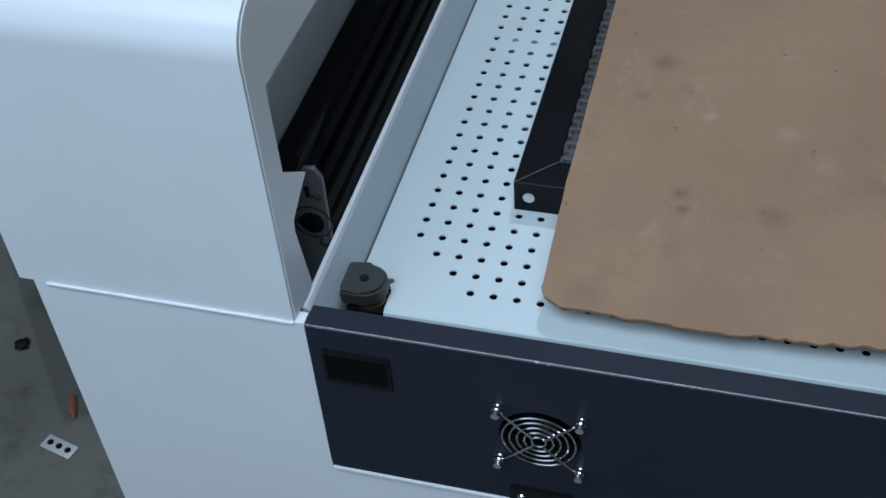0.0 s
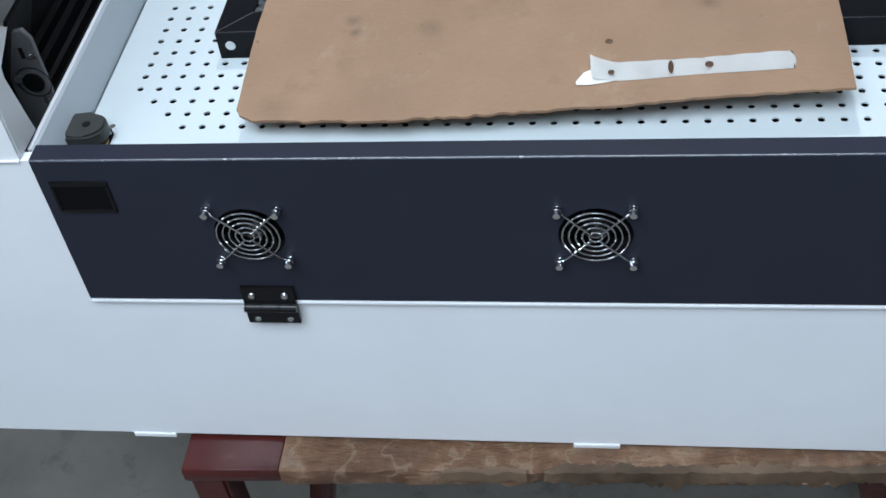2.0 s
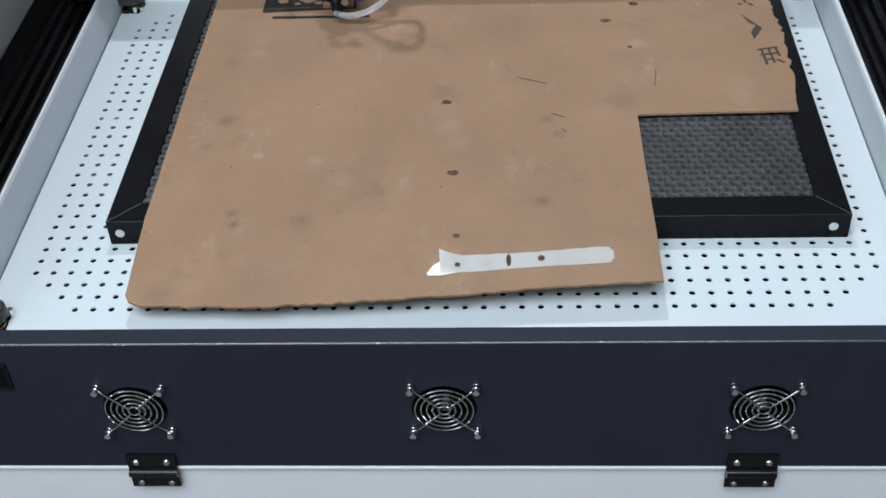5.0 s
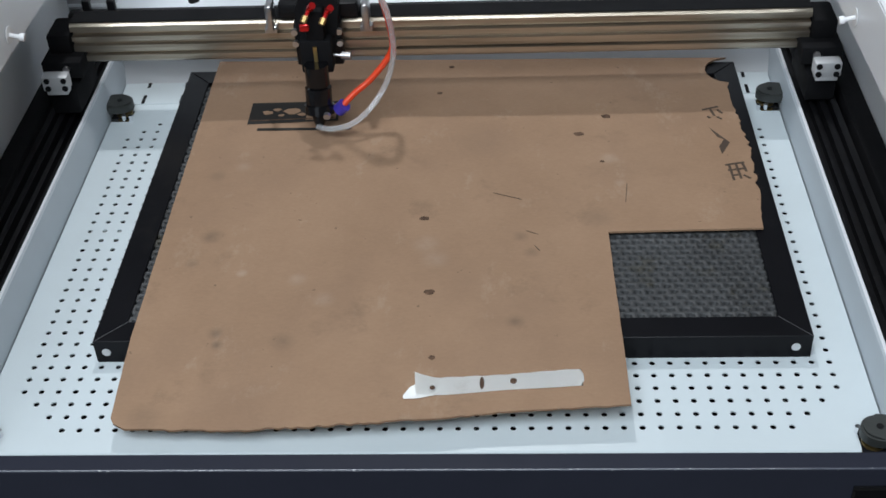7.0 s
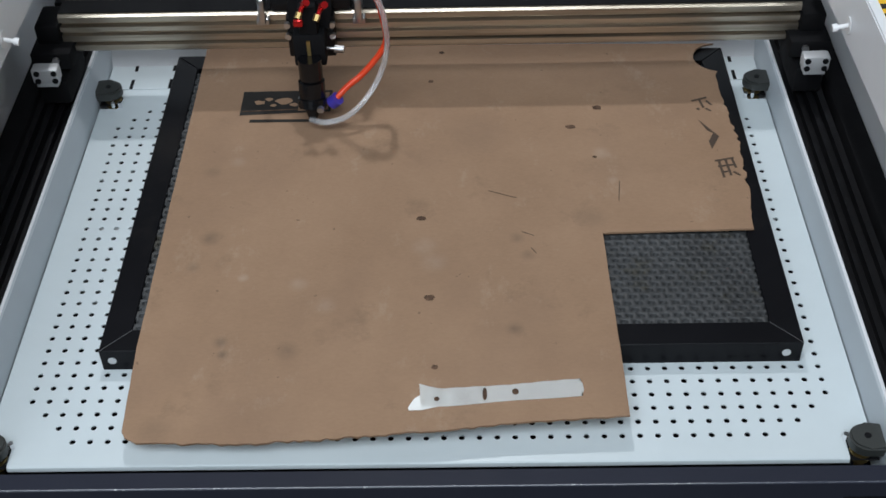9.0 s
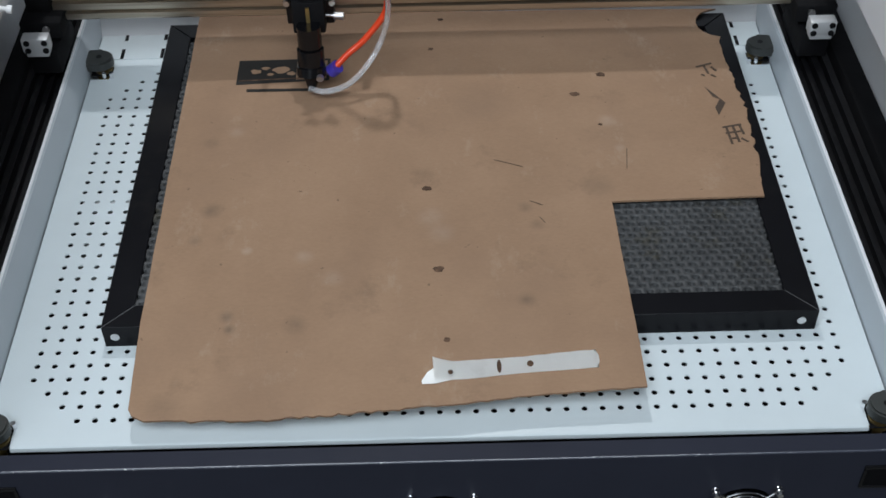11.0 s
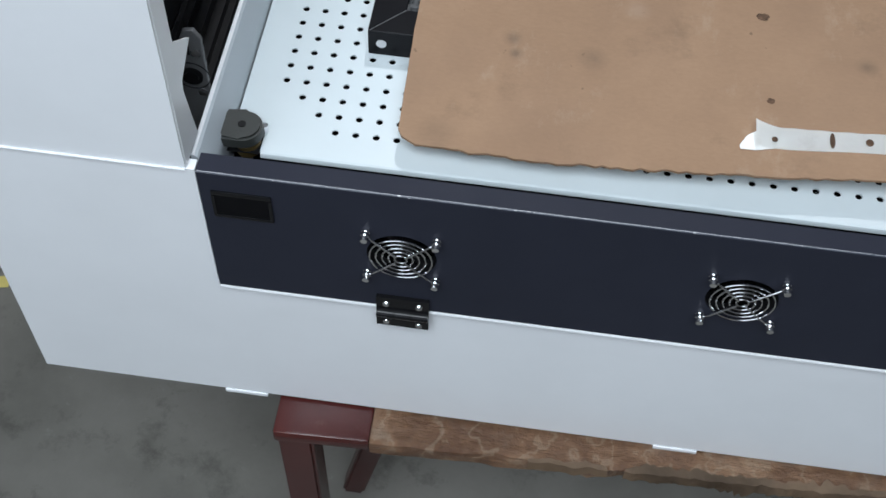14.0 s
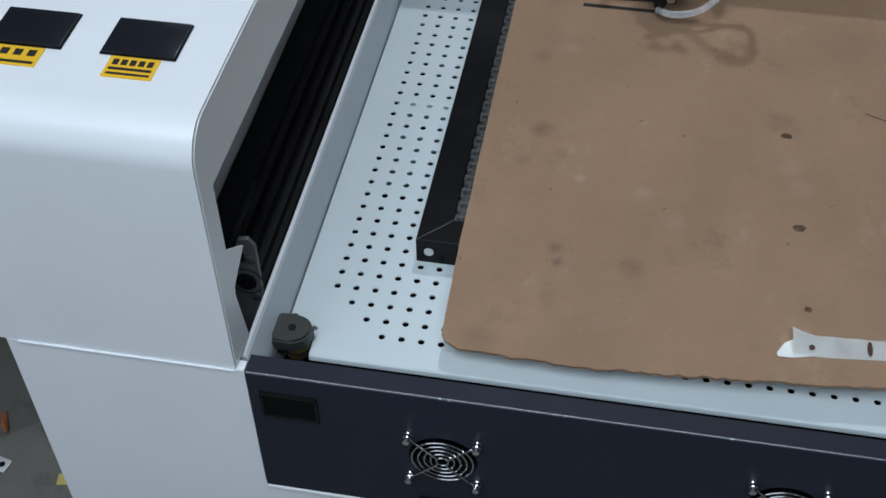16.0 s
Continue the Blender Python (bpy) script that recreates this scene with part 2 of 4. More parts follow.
def to_mesh(name, bm, mat, angle=35):
    me = bpy.data.meshes.new(name)
    bmesh.ops.recalc_face_normals(bm, faces=bm.faces)
    bm.to_mesh(me)
    bm.free()
    me.materials.append(mat)
    me.polygons.foreach_set("use_smooth", [True] * len(me.polygons))
    me.set_sharp_from_angle(angle=radians(angle))
    return me


def part(name, bm, mat, parent=None, label="", m=None):
    """Links a bmesh or a mesh as one mesh object; m is its pose in the world."""
    me = bm if isinstance(bm, bpy.types.Mesh) else to_mesh(name, bm, mat)
    ob = new(name, me)
    m = m or Matrix.Identity(4)
    ob.matrix_basis = m
    PLACE[ob] = m
    if parent:
        ob.parent = parent
        ob.matrix_parent_inverse = PLACE[parent].inverted()
    return tagged(ob, label)


def box(bm, x0, x1, y0, y1, z0, z1, bevel=0.0, seg=2):
    r = bmesh.ops.create_cube(bm, size=1, matrix=Matrix.LocRotScale(((x0 + x1) / 2, (y0 + y1) / 2, (z0 + z1) / 2), None,
                                                                     (abs(x1 - x0), abs(y1 - y0), abs(z1 - z0))))
    if bevel:
        edges = {e for v in r["verts"] for e in v.link_edges}
        bmesh.ops.bevel(bm, geom=list(edges), offset=bevel, segments=seg, affect="EDGES", profile=0.5)
    return bm


def cyl(bm, a, b, r, seg=16, r2=None):
    a, b = Vector(a), Vector(b)
    q = (b - a).to_track_quat("Z", "Y").to_matrix().to_4x4()
    bmesh.ops.create_cone(bm, cap_ends=True, segments=seg, radius1=r, radius2=r if r2 is None else r2, depth=(b - a).length,
                          matrix=Matrix.Translation((a + b) / 2) @ q)
    return bm


def prism(bm, outline, axis, a, b):
    """A solid from an outline of (u, v), pushed along an axis from a to b; x: u, v = y, z; y: x, z; z: x, y."""
    def at(u, v, w):
        return {"x": (w, u, v), "y": (u, w, v), "z": (u, v, w)}[axis]
    lo = [bm.verts.new(at(u, v, a)) for u, v in outline]
    hi = [bm.verts.new(at(u, v, b)) for u, v in outline]
    bm.faces.new(lo), bm.faces.new(hi[::-1])
    for i in range(len(lo)):
        j = (i + 1) % len(lo)
        bm.faces.new((lo[i], lo[j], hi[j], hi[i]))
    return bm


def sweep(bm, pts, r, seg=10, closed=False, steps=6):
    """A round tube along a smooth curve through the points."""
    P = [Vector(p) for p in pts]
    n = len(P)
    line = []
    for i in range(n if closed else n - 1):
        p0, p1, p2, p3 = (P[(i + k) % n] if closed else P[min(max(i + k, 0), n - 1)] for k in (-1, 0, 1, 2))
        for s in range(steps):
            t = s / steps
            line.append(0.5 * (2 * p1 + (p2 - p0) * t + (2 * p0 - 5 * p1 + 4 * p2 - p3) * t * t + (3 * p1 - p0 - 3 * p2 + p3) * t ** 3))
    if not closed:
        line.append(P[-1])
    rings, up = [], Vector((0.13, 0.21, 0.97))
    m = len(line)
    for i, p in enumerate(line):
        d = (line[(i + 1) % m] - line[i - 1]) if closed else (line[min(i + 1, m - 1)] - line[max(i - 1, 0)])
        d.normalize()
        s = d.cross(up).normalized()
        u = s.cross(d)
        rings.append([bm.verts.new(p + r * (math.cos(2 * math.pi * k / seg) * s + math.sin(2 * math.pi * k / seg) * u)) for k in range(seg)])
    for i in range(m if closed else m - 1):
        a, b = rings[i], rings[(i + 1) % m]
        for k in range(seg):
            bm.faces.new((a[k], a[(k + 1) % seg], b[(k + 1) % seg], b[k]))
    if not closed:
        bm.faces.new(rings[0]), bm.faces.new(rings[-1][::-1])
    return bm


def B():
    return bmesh.new()


# ---------- hall ----------
FLOOR_Z = -0.83
tagged(part("floor", box(B(), -6, 6, -5, 6, FLOOR_Z - 0.2, FLOOR_Z), FLOOR), "stained grey concrete workshop floor with dark spots", "floor", kind="structure")
tagged(part("wall_north", box(B(), -6, 6, 6, 6.2, FLOOR_Z, 3.6), WALL), "plain grey plastered hall wall", "wall", kind="structure")
tagged(part("wall_south", box(B(), -6, 6, -5.2, -5, FLOOR_Z, 3.6), WALL), "plain grey plastered hall wall", "wall", kind="structure")
tagged(part("wall_east", box(B(), 6, 6.2, -5, 6, FLOOR_Z, 3.6), WALL), "plain grey plastered hall wall", "wall", kind="structure")
tagged(part("wall_west", box(B(), -6.2, -6, -5, 6, FLOOR_Z, 3.6), WALL), "plain grey plastered hall wall", "wall", kind="structure")
tagged(part("ceiling", box(B(), -6.2, 6.2, -5.2, 6.2, 3.6, 3.8), WALL), "plain pale hall ceiling", "ceiling", kind="structure")

# ---------- the machine ----------
BASE_Z, SEAM, TOP = -0.366, 0.047, 0.330
HALF, SIDE, WIDE = 0.742, 0.515, 0.755        # half width outside, half width between the side cabinets
DEPTH = 1.02
machine = thing("laser_engraver", (0, 0.5, BASE_Z), "white sheet-metal laser engraving machine with a dark grey front flap", "laser engraver")

# lower body: front sheet with the opening for the flap, sides, back, bottom
bm = B()
prism(bm, [(-HALF, BASE_Z), (HALF, BASE_Z), (HALF, SEAM), (SIDE - 0.008, SEAM), (SIDE - 0.008, -0.1375), (-SIDE + 0.008, -0.1375), (-SIDE + 0.008, SEAM), (-HALF, SEAM)], "y", 0.0, 0.012)
part("front_sheet", bm, WHITE, machine, "white powder-coated front sheet")
for s in (-1, 1):
    part("side_sheet", box(B(), s * (HALF - 0.012), s * HALF, 0.012, DEPTH, BASE_Z, SEAM, 0.002), WHITE, machine)
part("back_sheet", box(B(), -HALF + 0.012, HALF - 0.012, DEPTH - 0.012, DEPTH, BASE_Z, SEAM), WHITE, machine)
part("bottom_sheet", box(B(), -HALF + 0.012, HALF - 0.012, 0.012, DEPTH - 0.012, BASE_Z, BASE_Z + 0.01), WHITE, machine)
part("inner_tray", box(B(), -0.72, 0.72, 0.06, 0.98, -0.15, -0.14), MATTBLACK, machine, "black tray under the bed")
# folded white lip along the lower edge of the opening
part("sill_lip", box(B(), -SIDE + 0.01, SIDE - 0.01, -0.004, 0.0, -0.1405, -0.1365, 0.001), WHITE, machine)

# dark front flap, a folded sheet with three round fan openings
FANS, FAN_Z, FAN_R = (-0.3195, 0.0, 0.3205), -0.0448, 0.0335
GUARD_Y, GUARD_Z = -0.0085, -0.0418
FOLD = 0.0023


def flap_mesh():
    bm = B()
    x0, x1, z0, z1, y, d = -SIDE + 0.010, SIDE - 0.010, -0.1345, 0.0460, -0.003, 0.003
    def loop(pts):
        v = [bm.verts.new((px, y, pz)) for px, pz in pts]
        return [bm.edges.new((v[i], v[(i + 1) % len(v)])) for i in range(len(v))]
    rim = loop([(x0, z0), (x1, z0), (x1, z1), (x0, z1)])
    holes = [e for f in FANS for e in loop([(f + FAN_R * math.cos(2 * math.pi * i / 40), FAN_Z + FAN_R * math.sin(2 * math.pi * i / 40)) for i in range(40)])]
    bmesh.ops.triangle_fill(bm, edges=rim + holes, use_beauty=True, use_dissolve=False)
    for edges in (holes, rim[:1] + rim[1:2] + rim[3:]):
        new_verts = [g for g in bmesh.ops.extrude_edge_only(bm, edges=edges)["geom"] if isinstance(g, bmesh.types.BMVert)]
        for v in new_verts:
            v.co.y += d
    prof = [(0.0, 0.0460)] + [(FOLD * (1 - math.cos(math.pi * i / 12)), 0.0472 + FOLD * math.sin(math.pi * i / 12)) for i in range(7)] + [(0.0036, 0.0472 + FOLD), (0.0215, 0.0472 + FOLD), (0.0215, 0.0450)]
    prism(bm, [(u + y, v) for u, v in prof], "x", x0, x1)
    return bm
flap = part("front_flap", to_mesh("front_flap", flap_mesh(), NAVY, 20), NAVY, machine, "dark grey-blue painted front flap")
# separate strip on the fold carries its highlight line in a lighter colour
bm = B()
arc_in, arc_out = ([(-0.003 + FOLD - r * math.cos(a), 0.0472 + r * math.sin(a)) for a in [math.pi * (0.12 + 0.26 * i / 5) for i in range(6)]] for r in (FOLD - 0.0002, FOLD + 0.0002))
prism(bm, arc_out + arc_in[::-1], "x", -SIDE + 0.0102, SIDE - 0.0102)
part("worn_highlight_edge", bm, EDGE, flap, "rubbed glossy fold along the top of the flap, lightened as a highlight")
part("flap_backing", box(B(), -0.5, 0.5, 0.022, 0.030, -0.134, 0.03), MATTBLACK, machine)


def torus(bm, r, w, n=36, k=6):
    return sweep(bm, [(r * math.cos(a), 0, r * math.sin(a)) for a in [2 * math.pi * i / n for i in range(n)]], w, k, True, 1)


# fans behind wire guards
guard_rings = [to_mesh("guard_ring", torus(B(), r, 0.0009), CHROME) for r in (0.0058, 0.0118, 0.0178, 0.0238, 0.0298)]
d = 0.0336
guard_spoke = to_mesh("guard_spoke", sweep(B(), [(d, 0.002, d), (d * 0.93, 0.001, d * 0.93), (d * 0.8, -0.001, d * 0.8), (0.012, -0.0012, 0.012), (0.0045, -0.001, 0.0045)], 0.001, 6), CHROME)
bm = B()
cyl(bm, (0, 0, 0), (0, -0.0022, 0), 0.0042, 6)
cyl(bm, (0, -0.0022, 0), (0, -0.0040, 0), 0.0024, 12)
cyl(bm, (0, -0.0040, 0), (0, -0.0065, 0), 0.0040, 16)
cyl(bm, (0, -0.0065, 0), (0, -0.0085, 0), 0.0026, 12)
cyl(bm, (0, -0.0085, 0), (0, -0.0125, 0), 0.0041, 16, 0.0033)
bolt = to_mesh("bolt", bm, CHROME)
bm = B()
ring = [[bm.verts.new((FAN_R * math.cos(2 * math.pi * i / 40), y, FAN_R * math.sin(2 * math.pi * i / 40))) for i in range(40)] for y in (0.0, 0.0205)]
for i in range(40):
    bm.faces.new((ring[0][i], ring[0][(i + 1) % 40], ring[1][(i + 1) % 40], ring[1][i]))
bm.faces.new(ring[1])
hole = to_mesh("fan_shroud", bm, MATTBLACK)
hub = to_mesh("rotor_hub", cyl(B(), (0, 0, 0), (0, -0.006, 0), 0.0135, 24), GLOSSBLACK)
bm = B()
v = [bm.verts.new((r * math.cos(o), y, r * math.sin(o))) for r, o, y in ((0.0125, 0, 0), (0.031, 0.15, 0.0), (0.031, 0.75, -0.004), (0.0125, 0.6, -0.004))]
bmesh.ops.solidify(bm, geom=[bm.faces.new(v)], thickness=0.001)
blade = to_mesh("blade", bm, GLOSSBLACK)
for fx in FANS:
    fan = part("cooling_fan", hole, None, machine, "cooling fan behind a chrome wire guard", pose(fx, 0.0, FAN_Z))
    part("rotor_hub", hub, None, fan, "", pose(fx, 0.012, FAN_Z))
    for k in range(7):
        part("blade", blade, None, fan, "", pose(fx, 0.012, FAN_Z, 0, 360 * k / 7, 0))
    for ring_mesh in guard_rings:
        part("guard_ring", ring_mesh, None, fan, "chrome wire ring", pose(fx, GUARD_Y + 0.0004, GUARD_Z))
    for k in range(4):
        part("guard_spoke", guard_spoke, None, fan, "", pose(fx, GUARD_Y, GUARD_Z, 0, 90 * k, 0))
    for sx in (-1, 1):
        for sz in (-1, 1):
            part("bolt", bolt, None, fan, "bright bolt with nuts", pose(fx + sx * 0.0332, -0.003, GUARD_Z + sz * 0.0325, 0, random.uniform(0, 60), 0))

# flap hinges
leaf_up = to_mesh("leaf", prism(B(), [(-0.0265, 0.003), (0.0265, 0.003), (0.0265, 0.027), (-0.0265, 0.027)], "y", -0.004, 0.0), GLOSSBLACK)
leaf_dn = to_mesh("leaf", prism(B(), [(-0.0265, -0.0225), (0.0265, -0.0225), (0.0265, -0.003), (-0.0265, -0.003)], "y", -0.004, 0.0), GLOSSBLACK)
knuckle = to_mesh("knuckle", cyl(B(), (-0.0085, 0, 0), (0.0085, 0, 0), 0.0052, 16), GLOSSBLACK)
screw_head = to_mesh("screw_head", cyl(cyl(B(), (0, 0, 0), (0, -0.0016, 0), 0.0038, 16, 0.003), (0, -0.0012, 0), (0, -0.0019, 0), 0.0014, 6), CHROME)
for hx in (-0.318, 0.319):
    hinge = part("hinge", leaf_up, None, machine, "black hinge with four bright screws", pose(hx, -0.0035, -0.1405))
    part("lower_leaf", leaf_dn, None, hinge, "", pose(hx, -0.0045, -0.1405))
    for k in (-1, 0, 1):
        part("knuckle", knuckle, None, hinge, "", pose(hx + k * 0.0177, -0.008, -0.1405))
    for sx in (-1, 1):
        for sz in (-1, 1):
            part("screw_head", screw_head, None, hinge, "", pose(hx + sx * 0.0165, -0.0078, -0.1405 + sz * 0.0165))

# recessed black pulls at both ends of the flap
for s in (-1, 1):
    bm = B()
    x0, x1 = s * 0.4665 - 0.028, s * 0.4665 + 0.028
    box(bm, x0, x1, -0.005, -0.001, 0.019, 0.0245, 0.001), box(bm, x0, x1, -0.005, -0.001, -0.014, -0.010, 0.001)
    box(bm, x0, x0 + 0.003, -0.005, -0.001, -0.010, 0.018), box(bm, x1 - 0.003, x1, -0.005, -0.001, -0.010, 0.018)
    pull = part("flap_pull", bm, GLOSSBLACK, machine, "glossy black recessed pull")
    part("recess", box(B(), x0 + 0.003, x1 - 0.003, -0.0042, -0.002, -0.010, 0.019), PULLBLACK, pull)

# perforated bed: square pitch of 20 mm, the corners of the field cut off
PITCH, HOLE = 0.02, 0.0035
def bed_mesh():
    verts, faces = [], []
    xs = [-0.497, -0.4705] + [-0.47 + PITCH * i for i in range(48)] + [0.4705, 0.497]
    n = 12
    def quad(x0, x1, y0, y1, z=0.0):
        k = len(verts)
        verts.extend([(x0, y0, z), (x1, y0, z), (x1, y1, z), (x0, y1, z)])
        faces.append((k, k + 1, k + 2, k + 3))
    quad(-0.497, -0.47, 0.094, 0.728), quad(0.47, 0.497, 0.094, 0.728)
    quad(-0.466, 0.466, 0.0665, 0.09), quad(-0.47, 0.47, 0.75, 0.776)
    quad(-0.497, 0.497, 0.09, 0.094), quad(-0.47, -0.466, 0.0665, 0.09), quad(0.466, 0.47, 0.0665, 0.09)
    for i in range(47):
        for j in range(33):
            cx, cy = -0.46 + PITCH * i, 0.10 + PITCH * j
            if j == 0:
                y0, y1 = 0.094, cy + 0.01
            else:
                y0, y1 = cy - 0.01, cy + 0.01
            x0, x1 = cx - 0.01, cx + 0.01
            cut = max(0, 3 - j, j - 29)
            if min(i, 46 - i) < cut:
                quad(x0, x1, y0, y1)
                continue
            k = len(verts)
            side = []
            for a in range(n):
                t = 2 * math.pi * a / n
                verts.append((cx + HOLE * math.cos(t), cy + HOLE * math.sin(t), 0))
            for a in range(n):
                t = 2 * math.pi * a / n
                verts.append((cx + HOLE * math.cos(t), cy + HOLE * math.sin(t), -0.0016))
            for a in range(n):
                t = 2 * math.pi * a / n
                c, s = math.cos(t), math.sin(t)
                g = 1 / max(abs(c), abs(s))
                u, v = c * g, s * g
                verts.append((x1 if u > 0.999 else x0 if u < -0.999 else cx + 0.01 * u, y1 if v > 0.999 else y0 if v < -0.999 else cy + 0.01 * v, 0))
            for a in range(n):
                b = (a + 1) % n
                faces.append((k + a, k + 2 * n + a, k + 2 * n + b, k + b))
                faces.append((k + n + a, k + a, k + b, k + n + b))
            for a, (px, py) in ((1, (x1, y1)), (4, (x0, y1)), (7, (x0, y0)), (10, (x1, y0))):
                verts.append((px, py, 0))
                faces.append((k + 2 * n + a, len(verts) - 1, k + 2 * n + (a + 1) % n))
    me = bpy.data.meshes.new("bed_plate")
    me.from_pydata(verts, [], faces)
    me.materials.append(BEDWHITE)
    return me
bed = part("bed_plate", bed_mesh(), None, machine, "white enamelled bed plate with rows of round holes")
bm = B()
prism(bm, [(0.0668, 0.0), (0.0646, -0.0008), (0.0634, -0.003), (0.0634, -0.006), (0.0650, -0.006), (0.067, -0.0012)], "x", -0.466, 0.466)
part("bed_front_fold", bm, BEDWHITE, bed)
bm = B()
box(bm, -0.497, 0.497, 0.776, 0.90, -0.001, 0.0012)
part("bed_back_strip", bm, BEDWHITE, bed)
for s in (-1, 1):
    for sx in (0.459, 0.40):
        for y0, y1 in ((0.776, 0.80), (0.822, 0.848)):
            part("slot", box(B(), s * sx - 0.0025, s * sx + 0.0025, y0, y1, 0.0014, 0.0018), MATTBLACK, bed, "dark slot in the bed")
part("bed_support_bar", box(B(), -0.46, 0.46, 0.448, 0.472, -0.02, -0.0022), STEEL, machine, "grey bar under the bed")
part("bed_support_plate", box(B(), -0.46, 0.46, 0.345, 0.44, -0.040, -0.032), GREYSHEET, machine, "grey plate under the bed")
part("bed_support_rod", cyl(B(), (-0.46, 0.362, -0.012), (0.46, 0.362, -0.012), 0.004), STEEL, machine, "thin rod under the bed")
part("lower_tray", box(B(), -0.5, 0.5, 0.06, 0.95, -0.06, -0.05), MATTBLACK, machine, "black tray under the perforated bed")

plate_screw = to_mesh("socket_screw", cyl(cyl(B(), (0, 0, 0), (0, -0.0018, 0), 0.0042, 16), (0, -0.0018, 0), (0, -0.0021, 0), 0.0020, 6), STEEL)
# white side walls of the bed, rounded on top, and the guide rails outside them
for s in (-1, 1):
    IN = 0.005 if s > 0 else 0.0     # the right wall and rail stand a little further in
    bm = B()
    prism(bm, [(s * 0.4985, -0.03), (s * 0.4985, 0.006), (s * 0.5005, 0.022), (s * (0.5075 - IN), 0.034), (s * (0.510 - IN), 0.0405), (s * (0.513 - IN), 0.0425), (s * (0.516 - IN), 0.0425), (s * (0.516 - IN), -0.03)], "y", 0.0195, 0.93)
    part("bed_side_wall", bm, WALLSHADED, machine, "white rounded side wall of the bed")
    bm = B()
    prof = [(0.519, -0.02), (0.519, 0.028), (0.5225, 0.034), (0.526, 0.034), (0.526, 0.028), (0.531, 0.028), (0.531, 0.039), (0.537, 0.039), (0.537, 0.031), (0.543, 0.031), (0.543, 0.045), (0.551, 0.045), (0.551, 0.036), (0.557, 0.036), (0.557, 0.048), (0.566, 0.048), (0.566, -0.02)]
    prism(bm, [(s * (a - IN), b) for a, b in prof], "y", 0.115, 0.93)
    # fold keeps the plain white and reads lighter than the shaded wall
    part("wall_top_fold", box(B(), s * (0.5125 - IN), s * (0.5165 - IN), 0.0195, 0.93, 0.0422, 0.0436, 0.0006), WHITE, machine, "folded top of the side wall in unshaded white")
    rail = part("guide_rail", bm, BLACK, machine, "black grooved guide rail")
    # end plate of the rail with the idler and three socket screws
    bm = prism(B(), [(s * (0.518 - IN), -0.02), (s * (0.518 - IN), 0.108), (s * (0.524 - IN), 0.118), (s * (0.534 - IN), 0.116), (s * (0.556 - IN), 0.060), (s * (0.556 - IN), -0.02)], "y", 0.1005, 0.1055)
    bmesh.ops.bevel(bm, geom=bm.edges[:], offset=0.0008, segments=1, affect="EDGES")
    part("rail_end_plate", bm, PLATE, rail, "dark steel end plate")
    bm = prism(B(), [(s * (0.5575 - IN), -0.02), (s * (0.5575 - IN), 0.066), (s * (0.533 - IN), 0.128), (s * (0.536 - IN), 0.130), (s * (0.562 - IN), 0.068), (s * (0.562 - IN), -0.02)], "y", 0.099, 0.170)
    part("belt_guard", bm, MATTBLACK, rail, "black angled guard beside the rail")
    cx, cz = s * (0.5325 - IN), 0.058
    part("idler_pulley", cyl(cyl(B(), (cx, 0.1005, cz), (cx, 0.0985, cz), 0.0105, 24), (cx, 0.0985, cz), (cx, 0.0970, cz), 0.0070, 20), BLACK, rail)
    part("bearing_ring", sweep(B(), [(cx + 0.0170 * math.cos(2 * math.pi * i / 28), 0.1003, cz + 0.0170 * math.sin(2 * math.pi * i / 28)) for i in range(28)], 0.0006, 6, True, 1), BLACK, rail)
    for dx, dz in ((0.008, 0.032), (-0.014, 0.004), (0.008, -0.021)):
        part("socket_screw", plate_screw, None, rail, "bright socket screw", pose(cx + s * -dx, 0.1004, cz + dz))
    part("plate_slot", box(B(), cx - 0.002, cx + 0.002, 0.0998, 0.1004, 0.086, 0.098, 0.0), MATTBLACK, rail)
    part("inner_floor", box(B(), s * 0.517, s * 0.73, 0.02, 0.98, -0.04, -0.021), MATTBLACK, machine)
    part("bellows", box(B(), s * 0.568, s * 0.60, 0.10, 0.95, -0.02, 0.055, 0.006), MATTBLACK, machine, "black belt cover beside the rail")

